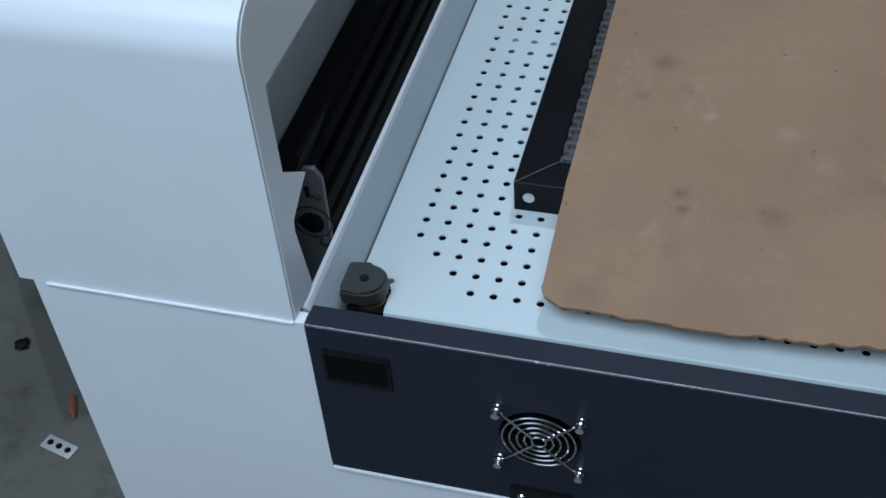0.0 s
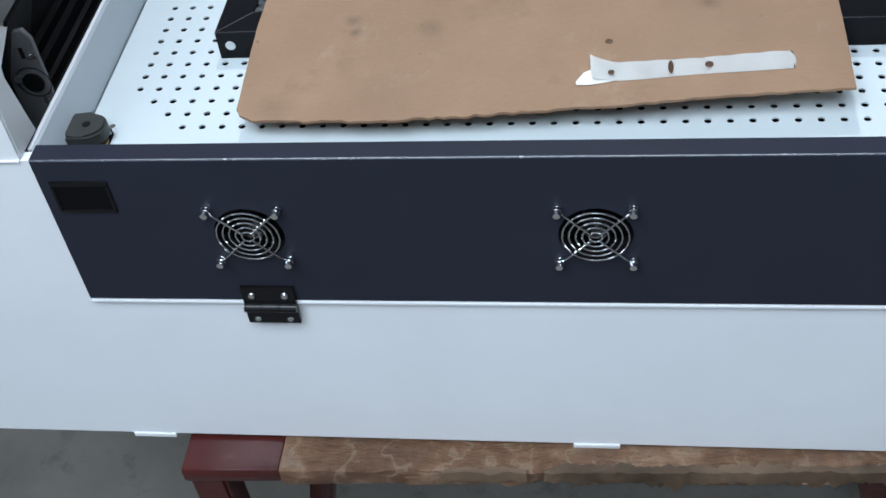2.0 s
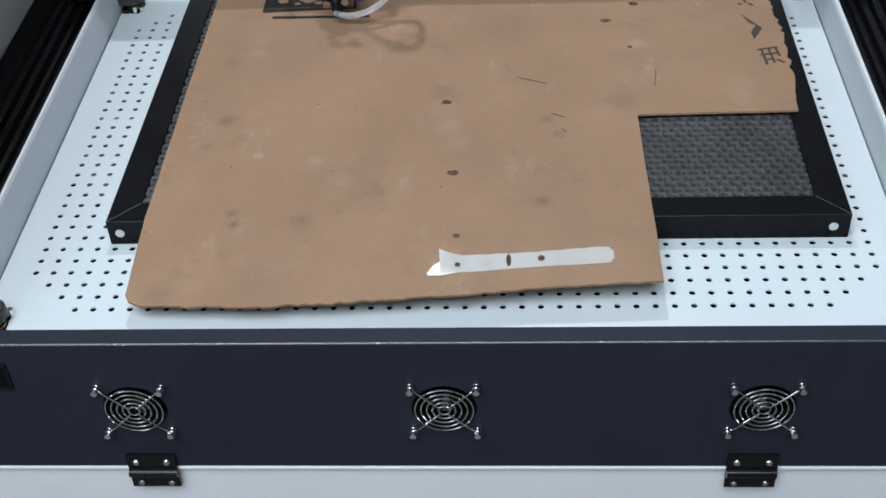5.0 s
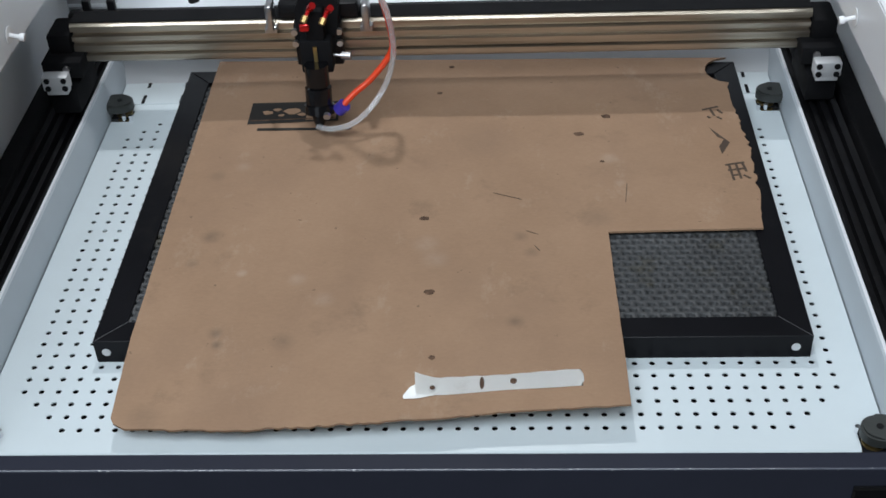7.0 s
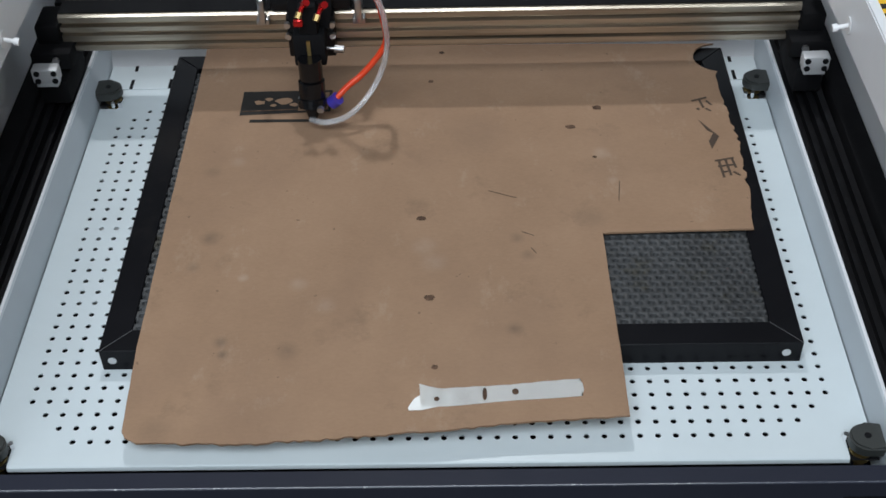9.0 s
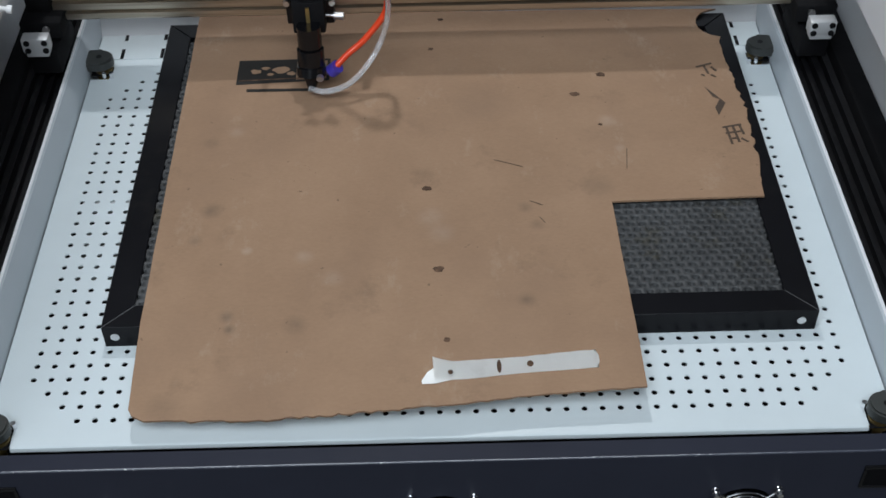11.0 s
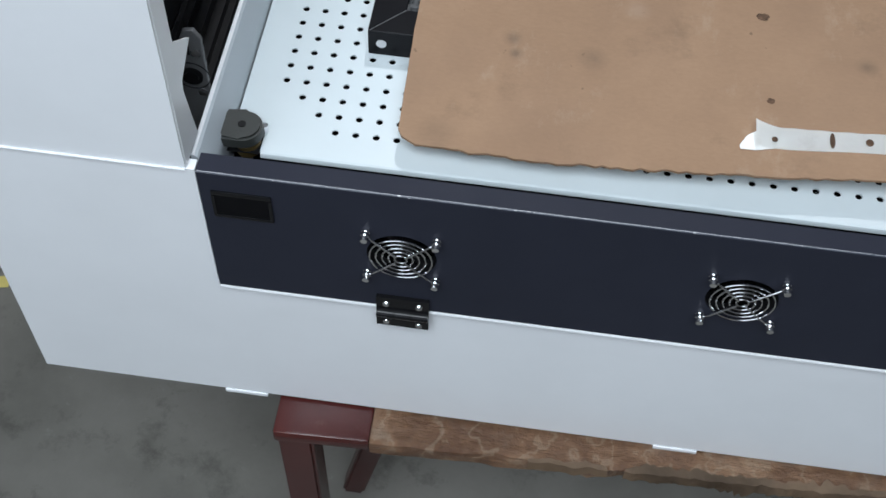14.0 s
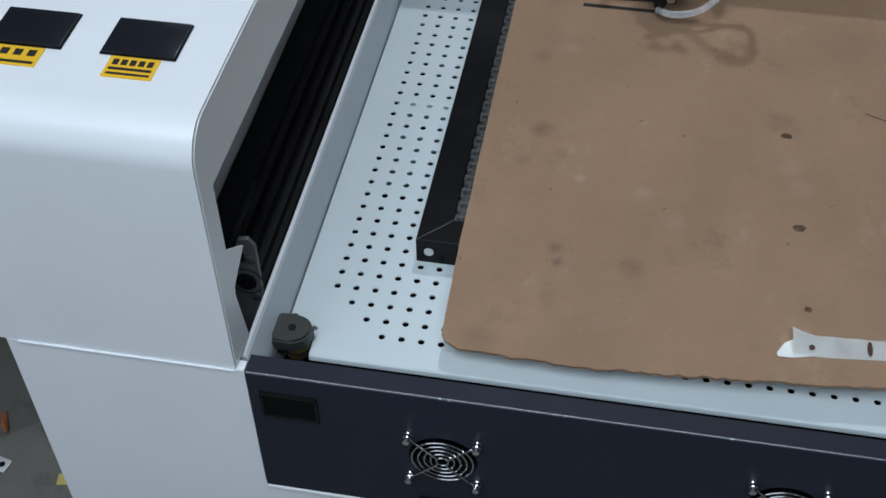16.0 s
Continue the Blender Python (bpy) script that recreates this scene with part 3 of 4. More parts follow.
# side cabinets above the seam
R = 0.035
arc = [(R - R * math.cos(a), TOP - R + R * math.sin(a)) for a in [math.pi / 2 * i / 10 for i in range(11)]]
for s in (-1, 1):
    out = [(0.0, SEAM + 0.001), (0.0, TOP - R - 0.002)] + arc + [(R + 0.002, TOP), (DEPTH, TOP), (DEPTH, SEAM + 0.001)]
    inn = [(y + 0.0025 if y < 0.5 else DEPTH - 0.0025, max(SEAM + 0.001, min(z, TOP) - (0.0025 if z > 0.2 else 0))) for y, z in out]
    bm = B()
    # wrapped outer sheet: front, rounded edge, top, back
    a = [bm.verts.new((s * SIDE, y, z)) for y, z in out]
    b = [bm.verts.new((s * WIDE, y, z)) for y, z in out]
    c = [bm.verts.new((s * SIDE, y, z)) for y, z in inn]
    d = [bm.verts.new((s * WIDE, y, z)) for y, z in inn]
    for i in range(len(out) - 1):
        bm.faces.new((a[i], a[i + 1], b[i + 1], b[i]))
        bm.faces.new((c[i], d[i], d[i + 1], c[i + 1]))
        bm.faces.new((a[i], c[i], c[i + 1], a[i + 1]))
        bm.faces.new((b[i], b[i + 1], d[i + 1], d[i]))
    for i in (0, -1):
        bm.faces.new((a[i], b[i], d[i], c[i]))
    shell = part("side_cabinet", bm, WHITE, machine, "white side cabinet with a rounded front edge")
    part("outer_side", box(B(), s * (WIDE - 0.004), s * (WIDE - 0.0005), 0.004, DEPTH - 0.004, SEAM + 0.002, TOP - 0.03), WHITE, shell)
    bm = B()
    prism(bm, [(0.003, SEAM + 0.001)] + [(y + 0.003, z - 0.003) for y, z in arc] + [(0.93, TOP - 0.003), (0.93, 0.243), (0.029, 0.256), (0.029, 0.177), (0.066, 0.146), (0.032, 0.128), (0.030, 0.118), (0.042, 0.05), (0.042, SEAM + 0.001)], "x", s * (SIDE - 0.001), s * (SIDE + 0.002))
    part("inner_cheek", bm, WHITE, shell, "white inner cheek with a long opening")
    # black sheet whose colour stands in for the shade deep in the cabinet
    bm = B()
    box(bm, s * 0.70, s * 0.735, 0.02, 0.98, SEAM, TOP - 0.01)
    part("inner_shade_sheet", bm, MATTBLACK, shell, "black sheet in place of the cabinet's unlit inside")
    part("inner_wall", box(B(), s * 0.600, s * 0.604, 0.03, 0.94, SEAM, TOP - 0.004), WHITE, shell, "white inner wall behind the opening")
    # bright folded lip of the seam between body and cabinet
    part("seam_lip", box(B(), s * SIDE, s * (HALF - 0.012), -0.0022, 0.004, SEAM - 0.0012, SEAM + 0.0009, 0.0005), WHITE, shell)

# back panel
part("back_panel", prism(B(), [(0.835, -0.03), (0.835, 0.0), (0.955, 0.14), (0.955, TOP), (0.962, TOP), (0.962, -0.03)], "x", -SIDE + 0.003, SIDE - 0.003), WHITE, machine, "white back panel with a sloping foot")

# displays and yellow labels on the cabinet top
def display(x0, x1, y0, y1):
    d = part("display", box(B(), x0, x1, y0, y1, TOP, TOP + 0.0035, 0.001), SCREEN, machine, "small dark unlit display")
    part("bezel", box(B(), x0 - 0.001, x1 + 0.001, y0 - 0.001, y1 + 0.001, TOP, TOP + 0.0015), GLOSSBLACK, d)
    return d


def label_plate(x0, x1, y0, y1, bars):
    l = part("yellow_label", box(B(), x0, x1, y0, y1, TOP + 0.0002, TOP + 0.0008), YELLOW, machine, "yellow label with black print")
    for bx0, bx1, by0, by1 in bars:
        part("print_bar", box(B(), bx0, bx1, by0, by1, TOP + 0.0008, TOP + 0.0012), INK, l)


display(-0.619, -0.555, 0.092, 0.139)
display(-0.719, -0.655, 0.092, 0.139)
label_plate(-0.609, -0.566, 0.063, 0.090, [(-0.605 + 0.0075 * i, -0.6 + 0.0075 * i, 0.079, 0.086) for i in range(5)] + [(-0.606, -0.569, 0.0725, 0.0755), (-0.606, -0.569, 0.0665, 0.069)])
label_plate(-0.710, -0.667, 0.065, 0.090, [(-0.703 + 0.012 * i, -0.696 + 0.012 * i, 0.078, 0.086) for i in range(3)] + [(-0.707, -0.670, 0.068, 0.071)])
label_plate(0.526, 0.60, 0.38, 0.50, [(0.526 + 0.0, 0.534, 0.388 + 0.02 * i, 0.398 + 0.02 * i) for i in range(6)] + [(0.542, 0.596, 0.40 + 0.015 * i, 0.404 + 0.015 * i) for i in range(6)])

# white nylon buffers on the inner cheeks
for s in (-1, 1):
    bm = B()
    cyl(bm, (s * 0.513, 0.505, 0.272), (s * 0.512, 0.505, 0.272), 0.011, 24), cyl(bm, (s * 0.513, 0.505, 0.272), (s * 0.500, 0.505, 0.269), 0.0028, 12), cyl(bm, (s * 0.500, 0.505, 0.269), (s * 0.494, 0.505, 0.268), 0.005, 14)
    part("lid_buffer", bm, WHITEPLASTIC, machine, "small white nylon buffer")

# corner levelling knobs
for sx in (-1, 1):
    for ky in (0.078, 0.752):
        k = part("levelling_knob", cyl(B(), (sx * 0.484, ky, -0.03), (sx * 0.484, ky, 0.014), 0.0055, 14), BRASS, machine, "dark plastic knob on a brass screw")
        bm = B()
        ring = [(0.0195 * math.cos(a), 0.0185 * math.sin(a)) for a in [math.pi * (-0.5 + i / 14) for i in range(15)]]
        ring = [(x * sx * -1, y) for x, y in ring] + [(sx * 0.0175, 0.0185), (sx * 0.0205, 0.012), (sx * 0.0205, -0.012), (sx * 0.0175, -0.0185)]
        prism(bm, [(sx * 0.484 + a, ky + b) for a, b in ring], "z", 0.010, 0.0235)
        bmesh.ops.bevel(bm, geom=[e for e in bm.edges if all(v.co.z > 0.0225 for v in e.verts)], offset=0.0025, segments=2, affect="EDGES")
        part("grip", bm, KNOB, k, "dark grey knob with a flat side")
        part("cap_hole", cyl(B(), (sx * 0.484, ky, 0.0235), (sx * 0.484, ky, 0.0241), 0.004, 14), BLACK, k)
        part("brass_wheel", cyl(B(), (sx * 0.480, ky - 0.002, -0.008), (sx * 0.480, ky - 0.002, 0.004), 0.0125, 20), BRASS, k)
        part("corner_recess", box(B(), sx * 0.4975, sx * 0.4665, 0.062 if ky < 0.5 else 0.735, 0.0895 if ky < 0.5 else 0.756, 0.0006, 0.001), MATTBLACK, k)
        for i in range(2):
            part("set_screw", cyl(B(), (sx * (0.4665 + 0.010 * i), 0.092 if ky < 0.5 else 0.732, 0.0), (sx * (0.4665 + 0.010 * i), 0.092 if ky < 0.5 else 0.732, 0.009), 0.0032, 10), CHROME, k)

# gantry
gantry = part("gantry_beam", prism(B(), [(0.722, 0.108), (0.718, 0.112), (0.718, 0.120), (0.726, 0.120), (0.726, 0.126), (0.718, 0.126), (0.718, 0.136), (0.724, 0.137), (0.724, 0.142), (0.718, 0.143), (0.718, 0.150), (0.728, 0.150), (0.728, 0.158), (0.718, 0.158), (0.718, 0.166), (0.721, 0.169), (0.760, 0.169), (0.760, 0.108)], "x", -0.52, 0.52), BEAM, machine, "grooved bronze-grey aluminium cross beam")
# black strip added to hide the beam's top face
part("beam_top_strip", box(B(), -0.52, 0.52, 0.7245, 0.757, 0.1692, 0.1705), MATTBLACK, gantry, "black strip along the top of the beam")
part("belt_cover", box(B(), -0.545, 0.52, 0.785, 0.806, 0.122, 0.150, 0.004), BLACK, gantry, "black cover behind the beam")
part("cover_edge", box(B(), -0.53, 0.51, 0.762, 0.784, 0.140, 0.150), MATTBLACK, gantry)
for x in (-0.515, -0.478, 0.455):
    part("cover_clip", box(B(), x - 0.006, x + 0.006, 0.788, 0.798, 0.148, 0.170, 0.002), BLACK, gantry)
for s in (-1, 1):
    bm = B()
    box(bm, s * 0.505, s * 0.562, 0.687, 0.765, 0.100, 0.127, 0.003), box(bm, s * 0.521, s * 0.556, 0.712, 0.77, 0.125, 0.156, 0.005), box(bm, s * 0.515, s * 0.556, 0.675, 0.77, 0.05, 0.09, 0.003)
    end = part("end_bracket", bm, MATTBLACK, gantry, "black end bracket of the beam")
    part("bearing_block", box(box(B(), s * 0.5175, s * 0.5545, 0.655, 0.675, 0.099, 0.1215, 0.003), s * 0.521, s * 0.551, 0.657, 0.675, 0.092, 0.1, 0.001), ALUW, gantry, "pale aluminium bearing block")
    for dx in (-0.0115, 0.0125):
        for dz in (-0.006, 0.006):
            part("socket_screw", cyl(cyl(B(), (s * 0.535 + dx, 0.6552, 0.110 + dz), (s * 0.535 + dx, 0.6535, 0.110 + dz), 0.0042, 14), (s * 0.535 + dx, 0.6535, 0.110 + dz), (s * 0.535 + dx, 0.653, 0.110 + dz), 0.002, 6), BLACK, gantry)
    part("bracket_bolt", cyl(B(), (s * 0.525, 0.685, 0.118), (s * 0.525, 0.681, 0.118), 0.005, 12), STEEL, gantry)

# laser head on the beam
HX = -0.163
bm = B()
box(bm, HX - 0.033, HX + 0.033, 0.692, 0.716, 0.112, 0.178, 0.003), box(bm, HX - 0.056, HX + 0.056, 0.715, 0.775, 0.172, 0.196, 0.004)
head = part("laser_head", bm, BLACK, machine, "black laser head with red screws and an air hose")
bm = B()
prism(bm, [(HX - 0.026, 0.165), (HX - 0.027, 0.205), (HX - 0.012, 0.232), (HX + 0.024, 0.232), (HX + 0.034, 0.212), (HX + 0.028, 0.165)], "y", 0.682, 0.71)
box(bm, HX - 0.022, HX + 0.022, 0.66, 0.70, 0.118, 0.168, 0.003), box(bm, HX - 0.012, HX + 0.014, 0.662, 0.69, 0.165, 0.212, 0.004)
part("mirror_mount", bm, MATTBLACK, head)
bm = B()
cyl(bm, (HX, 0.65, 0.138), (HX, 0.648, 0.108), 0.0165, 24), cyl(bm, (HX, 0.648, 0.108), (HX, 0.646, 0.100), 0.0125, 24), cyl(bm, (HX, 0.646, 0.104), (HX, 0.640, 0.078), 0.0185, 24), cyl(bm, (HX, 0.640, 0.08), (HX, 0.636, 0.068), 0.0205, 24), cyl(bm, (HX, 0.636, 0.069), (HX - 0.001, 0.622, 0.0505), 0.013, 20, 0.004)
part("lens_tube", bm, GLOSSBLACK, head, "glossy black lens tube and nozzle")
part("scale_strip", box(B(), HX - 0.003, HX + 0.002, 0.6575, 0.66, 0.128, 0.160), BRASS, head)
part("clamp_screw", cyl(B(), (HX + 0.022, 0.672, 0.140), (HX + 0.045, 0.668, 0.140), 0.0022, 10), STEEL, head)
part("clamp_knob", cyl(B(), (HX + 0.034, 0.670, 0.140), (HX + 0.047, 0.668, 0.140), 0.0055, 16), STEEL, head, "knurled steel clamp knob")
for dx, dz in ((-0.002, 0.218), (0.022, 0.214)):
    part("adjuster", cyl(cyl(B(), (HX + dx, 0.66, dz), (HX + dx - 0.004, 0.645, dz - 0.006), 0.003, 10), (HX + dx + 0.002, 0.652, dz + 0.004), (HX + dx + 0.007, 0.645, dz + 0.012), 0.0048, 14), REDANO, head, "red knurled adjuster screw")
    part("adjuster_nut", cyl(B(), (HX + dx - 0.004, 0.646, dz - 0.004), (HX + dx - 0.007, 0.640, dz - 0.010), 0.0045, 6), BRASS, head)
part("red_stud", box(B(), HX - 0.017, HX - 0.004, 0.650, 0.656, 0.188, 0.198, 0.002), REDANO, head)
for s in (-1, 1):
    part("side_clip", box(box(B(), HX + s * 0.062, HX + s * 0.072, 0.70, 0.73, 0.160, 0.20, 0.003), HX + s * 0.058, HX + s * 0.076, 0.705, 0.725, 0.156, 0.166, 0.002), STEEL, head)
    for k in range(2):
        part("side_screw", cyl(B(), (HX + s * 0.031, 0.69, 0.150 + 0.018 * k), (HX + s * 0.031, 0.684, 0.150 + 0.018 * k), 0.0045, 12), STEEL, head)
part("hose_ring", cyl(B(), (HX + 0.027, 0.637, 0.072), (HX + 0.036, 0.634, 0.082), 0.0095, 18), BLUEANO, head, "violet blue hose ring")
part("lens_screw", cyl(B(), (HX + 0.012, 0.622, 0.074), (HX + 0.012, 0.617, 0.073), 0.005, 14), STEEL, head)
loop = [(HX - 0.004, 0.620, 0.056), (HX + 0.02, 0.613, 0.056), (HX + 0.05, 0.618, 0.0635), (HX + 0.076, 0.638, 0.080), (HX + 0.096, 0.655, 0.108), (HX + 0.107, 0.655, 0.150), (HX + 0.107, 0.645, 0.197), (HX + 0.098, 0.642, 0.238), (HX + 0.078, 0.650, 0.258)]
part("air_tube", sweep(B(), [(HX + 0.032, 0.635, 0.079), (HX + 0.05, 0.645, 0.094), (HX + 0.075, 0.655, 0.112)] + [(x - 0.003, y + 0.0085, z) for x, y, z in loop[5:]] + [(HX + 0.05, 0.685, 0.280), (HX + 0.02, 0.72, 0.280), (HX - 0.03, 0.77, 0.265)], 0.0044, 12), REDTUBE, head, "orange-red air tube")
part("clear_tube", sweep(B(), loop, 0.0040, 10), CLEAR, head, "clear soft tube")
part("tube_clamp", cyl(B(), (HX + 0.078, 0.652, 0.254), (HX + 0.068, 0.668, 0.274), 0.011, 16), BLACK, head)
part("cable_chain", sweep(B(), [(HX - 0.01, 0.76, 0.215), (HX - 0.08, 0.80, 0.212), (HX - 0.15, 0.805, 0.212), (HX - 0.182, 0.805, 0.205), (HX - 0.197, 0.805, 0.185), (HX - 0.195, 0.805, 0.158)], 0.0085, 10), RUBBER, head, "black cable loop")

# ---------- honeycomb table on the bed ----------
HX0, HX1, HY0, HY1, HZ = -0.386, 0.440, 0.208, 0.815, 0.033
honey = thing("honeycomb_table", (0.03, 0.5, 0.0), "black framed honeycomb cutting table lying on the perforated bed", "honeycomb table")
W = 0.034
def rail_piece(outline):
    bm = prism(B(), outline, "z", 0.0005, HZ)
    bmesh.ops.bevel(bm, geom=[e for e in bm.edges if all(v.co.z > HZ - 0.001 for v in e.verts)], offset=0.0008, segments=1, affect="EDGES")
    return bm
g = 0.0003
part("frame_rail", rail_piece([(HX0 + g, HY0), (HX1 - g, HY0), (HX1 - W - g, HY0 + W), (HX0 + W + g, HY0 + W)]), FRAME, honey, "black mitred frame rail")
part("frame_rail", rail_piece([(HX0 + g, HY1), (HX1 - g, HY1), (HX1 - W - g, HY1 - W), (HX0 + W + g, HY1 - W)]), FRAME, honey)
part("frame_rail", rail_piece([(HX0, HY0 + g), (HX0 + W, HY0 + W + g), (HX0 + W, HY1 - W - g), (HX0, HY1 - g)]), FRAME, honey)
part("frame_rail", rail_piece([(HX1, HY0 + g), (HX1 - W, HY0 + W + g), (HX1 - W, HY1 - W - g), (HX1, HY1 - g)]), FRAME, honey)
# pale strips that paint the highlight along the front mitres
for a, b in ((HX0, 1), (HX1, -1)):
    bm = prism(B(), [(a + b * 0.0008, HY0 + 0.0002), (a + b * 0.0016, HY0 + 0.0002), (a + b * W, HY0 + W - 0.0008), (a + b * W, HY0 + W)], "z", HZ - 0.0004, HZ + 0.0002)
    part("mitre_highlight", bm, PLATE, honey, "pale painted highlight along the mitre")
flat_screw = to_mesh("frame_screw", cyl(cyl(B(), (0, 0, 0), (0, -0.0009, 0), 0.0052, 20), (0, -0.0009, 0), (0, -0.0012, 0), 0.0022, 6), ALUW)
for x in (HX0 + 0.0135, HX1 - 0.018):
    part("frame_screw", flat_screw, None, honey, "pale countersunk frame screw", pose(x, HY0 - 0.0002, 0.0165))
# honeycomb: staggered rounded cells with rolled rims and deep walls
verts, faces = [], []
cw, ch = 0.0145, 0.0106
corner = math.atan2(ch, cw)
ANG = sorted([corner, math.pi - corner, math.pi + corner, -corner + 2 * math.pi] + [math.pi * k / 4 for k in range(8)])
row = 0
y = HY0 + W + ch / 2
while y < HY1 - W - ch / 2:
    x = HX0 + W + (0.0 if row % 2 else cw / 2)
    while x < HX1 - W + cw / 2:
        if x > 0.19 or x < -0.29 or y < 0.25:
            k, n = len(verts), len(ANG)
            jx, jy = 0.0007 * noise.noise((x * 90, y * 90, 4)), 0.0007 * noise.noise((x * 90, y * 90, 8))
            size = 1 + 0.16 * noise.noise((x * 70, y * 70, 2))
            for depth, ring_r in ((0.0, None), (-0.0002, 0.0048), (-0.0014, 0.0038), (-0.0085, 0.0029)):
                for a in ANG:
                    c, d = math.cos(a), math.sin(a)
                    if ring_r is None:
                        g = min(cw / 2 / max(1e-6, abs(c)), ch / 2 / max(1e-6, abs(d)))
                        px, py = x + g * c, y + g * d
                    else:
                        px, py = x + jx + ring_r * size * 1.05 * c, y + jy + ring_r * size * 0.86 * d
                    h = HZ - 0.0028 + 0.0012 * noise.noise((px * 28, py * 28, 0)) + 0.0008 * noise.noise((px * 160, py * 160, 5))
                    verts.append((min(max(px, HX0 + W), HX1 - W), py, h + depth))
            for lap in range(3):
                for q in range(n):
                    a, b = k + lap * n + q, k + lap * n + (q + 1) % n
                    faces.append((a, b, b + n, a + n))
            faces.append(tuple(range(k + 3 * n, k + 4 * n)))
        x += cw
    y += ch
    row += 1
me = bpy.data.meshes.new("honeycomb_foil")
me.from_pydata(verts, [], faces)
me.materials.append(HONEY)
me.polygons.foreach_set("use_smooth", [True] * len(me.polygons))
tagged(part("honeycomb_foil", me, None, honey, "sooty grey aluminium honeycomb"), kind="stuff")
part("floor_sheet", box(B(), HX0 + W, HX1 - W, HY0 + W, HY1 - W, 0.006, 0.008), MATTBLACK, honey)

# ---------- cardboard sheet ----------
def card_z(x, y):
    """The sheet lies on the frame and droops a little over its front edge."""
    z = HZ + 0.0012 + 0.0012 * noise.noise((x * 5, y * 5, 2))
    if y < 0.215:
        z -= 0.007 * ((0.215 - y) / 0.13) ** 1.3 * (1 - 2.0 * x)
    return z


rnd = random.Random(5)
outline = []
def edge(a, b, n, rough):
    for i in range(n):
        t = i / n
        j = rough * (rnd.random() - 0.5)
        d = Vector((b[0] - a[0], b[1] - a[1])).normalized()
        outline.append((a[0] + (b[0] - a[0]) * t - d.y * j, a[1] + (b[1] - a[1]) * t + d.x * j))
edge((-0.319, 0.0765), (-0.20, 0.0735), 14, 0.003)
edge((-0.20, 0.0735), (-0.06, 0.080), 20, 0.0035)
edge((-0.06, 0.080), (0.10, 0.094), 20, 0.003)
edge((0.10, 0.094), (0.226, 0.100), 10, 0.0015)
edge((0.226, 0.100), (0.2225, 0.396), 12, 0.0005)
edge((0.2225, 0.396), (0.414, 0.400), 8, 0.0005)
edge((0.414, 0.400), (0.421, 0.462), 8, 0.002)
edge((0.421, 0.462), (0.426, 0.577), 16, 0.005)
edge((0.426, 0.577), (0.419, 0.683), 16, 0.005)
edge((0.419, 0.683), (0.418, 0.744), 6, 0.002)
for i in range(9):
    a = math.pi * (1.45 - 0.9 * i / 8)
    outline.append((0.428 + 0.036 * math.cos(a), 0.781 + 0.036 * math.sin(a)))
edge((0.428, 0.818), (-0.344, 0.836), 12, 0.0008)
edge((-0.344, 0.836), (-0.340, 0.25), 16, 0.001)
edge((-0.340, 0.25), (-0.3375, 0.092), 8, 0.001)
edge((-0.3375, 0.092), (-0.331, 0.081), 3, 0.001)
card = thing("cardboard_sheet", (0.0, 0.45, HZ), "large brown corrugated cardboard sheet with a square cut-out and torn edges", "cardboard")
bm = B()
prism(bm, outline, "z", 0.0014, 0.0042)
for axis, lo, hi, step in (("y", 0.08, 0.80, 0.03), ("x", -0.30, 0.42, 0.06)):
    v = lo
    while v < hi:
        co, no = ((0, v, 0), (0, 1, 0)) if axis == "y" else ((v, 0, 0), (1, 0, 0))
        bmesh.ops.bisect_plane(bm, geom=bm.verts[:] + bm.edges[:] + bm.faces[:], plane_co=co, plane_no=no)
        v += step
for v in bm.verts:
    v.co.z += card_z(v.co.x, v.co.y)
part("sheet", bm, CARD, card)


def decal(outline_pts, name, mat, lift=0.0045, parent=card, label=""):
    """A thin mark lying on the cardboard."""
    bm = prism(B(), outline_pts, "z", 0.0, 0.0003)
    for v in bm.verts:
        v.co.z += card_z(v.co.x, v.co.y) + lift
    return part(name, bm, mat, parent, label)


def blot(x, y, rx, ry, name="scorch_spot"):
    pts = []
    for i in range(14):
        a = 2 * math.pi * i / 14
        q = 1 + 0.45 * (rnd.random() - 0.5)
        pts.append((x + rx * q * math.cos(a), y + ry * q * math.sin(a)))
    decal(pts, name, STAIN)


for x, y, a, b in ((-0.009, 0.428, 0.0055, 0.004), (0.003, 0.283, 0.0065, 0.0045), (0.010, 0.173, 0.0042, 0.0035), (0.238, 0.661, 0.007, 0.005),
                   (0.198, 0.617, 0.007, 0.0045), (0.000, 0.73, 0.004, 0.003), (0.016, 0.805, 0.004, 0.003), (0.225, 0.549, 0.003, 0.0025)):
    blot(x, y, a, b)


def stroke(a, b, w, name="printed_stroke", mat=None):
    a, b = Vector(a), Vector(b)
    d = (b - a).normalized()
    s = Vector((-d.y, d.x)) * w / 2
    decal([tuple(a - s), tuple(b - s), tuple(b + s), tuple(a + s)], name, mat or PRINT)


# faded print beside the torn edge: an arrow and two unreadable characters
decal([(0.378, 0.627), (0.386, 0.604), (0.394, 0.598), (0.385, 0.580), (0.387, 0.563), (0.401, 0.590)], "printed_arrow", PRINT)
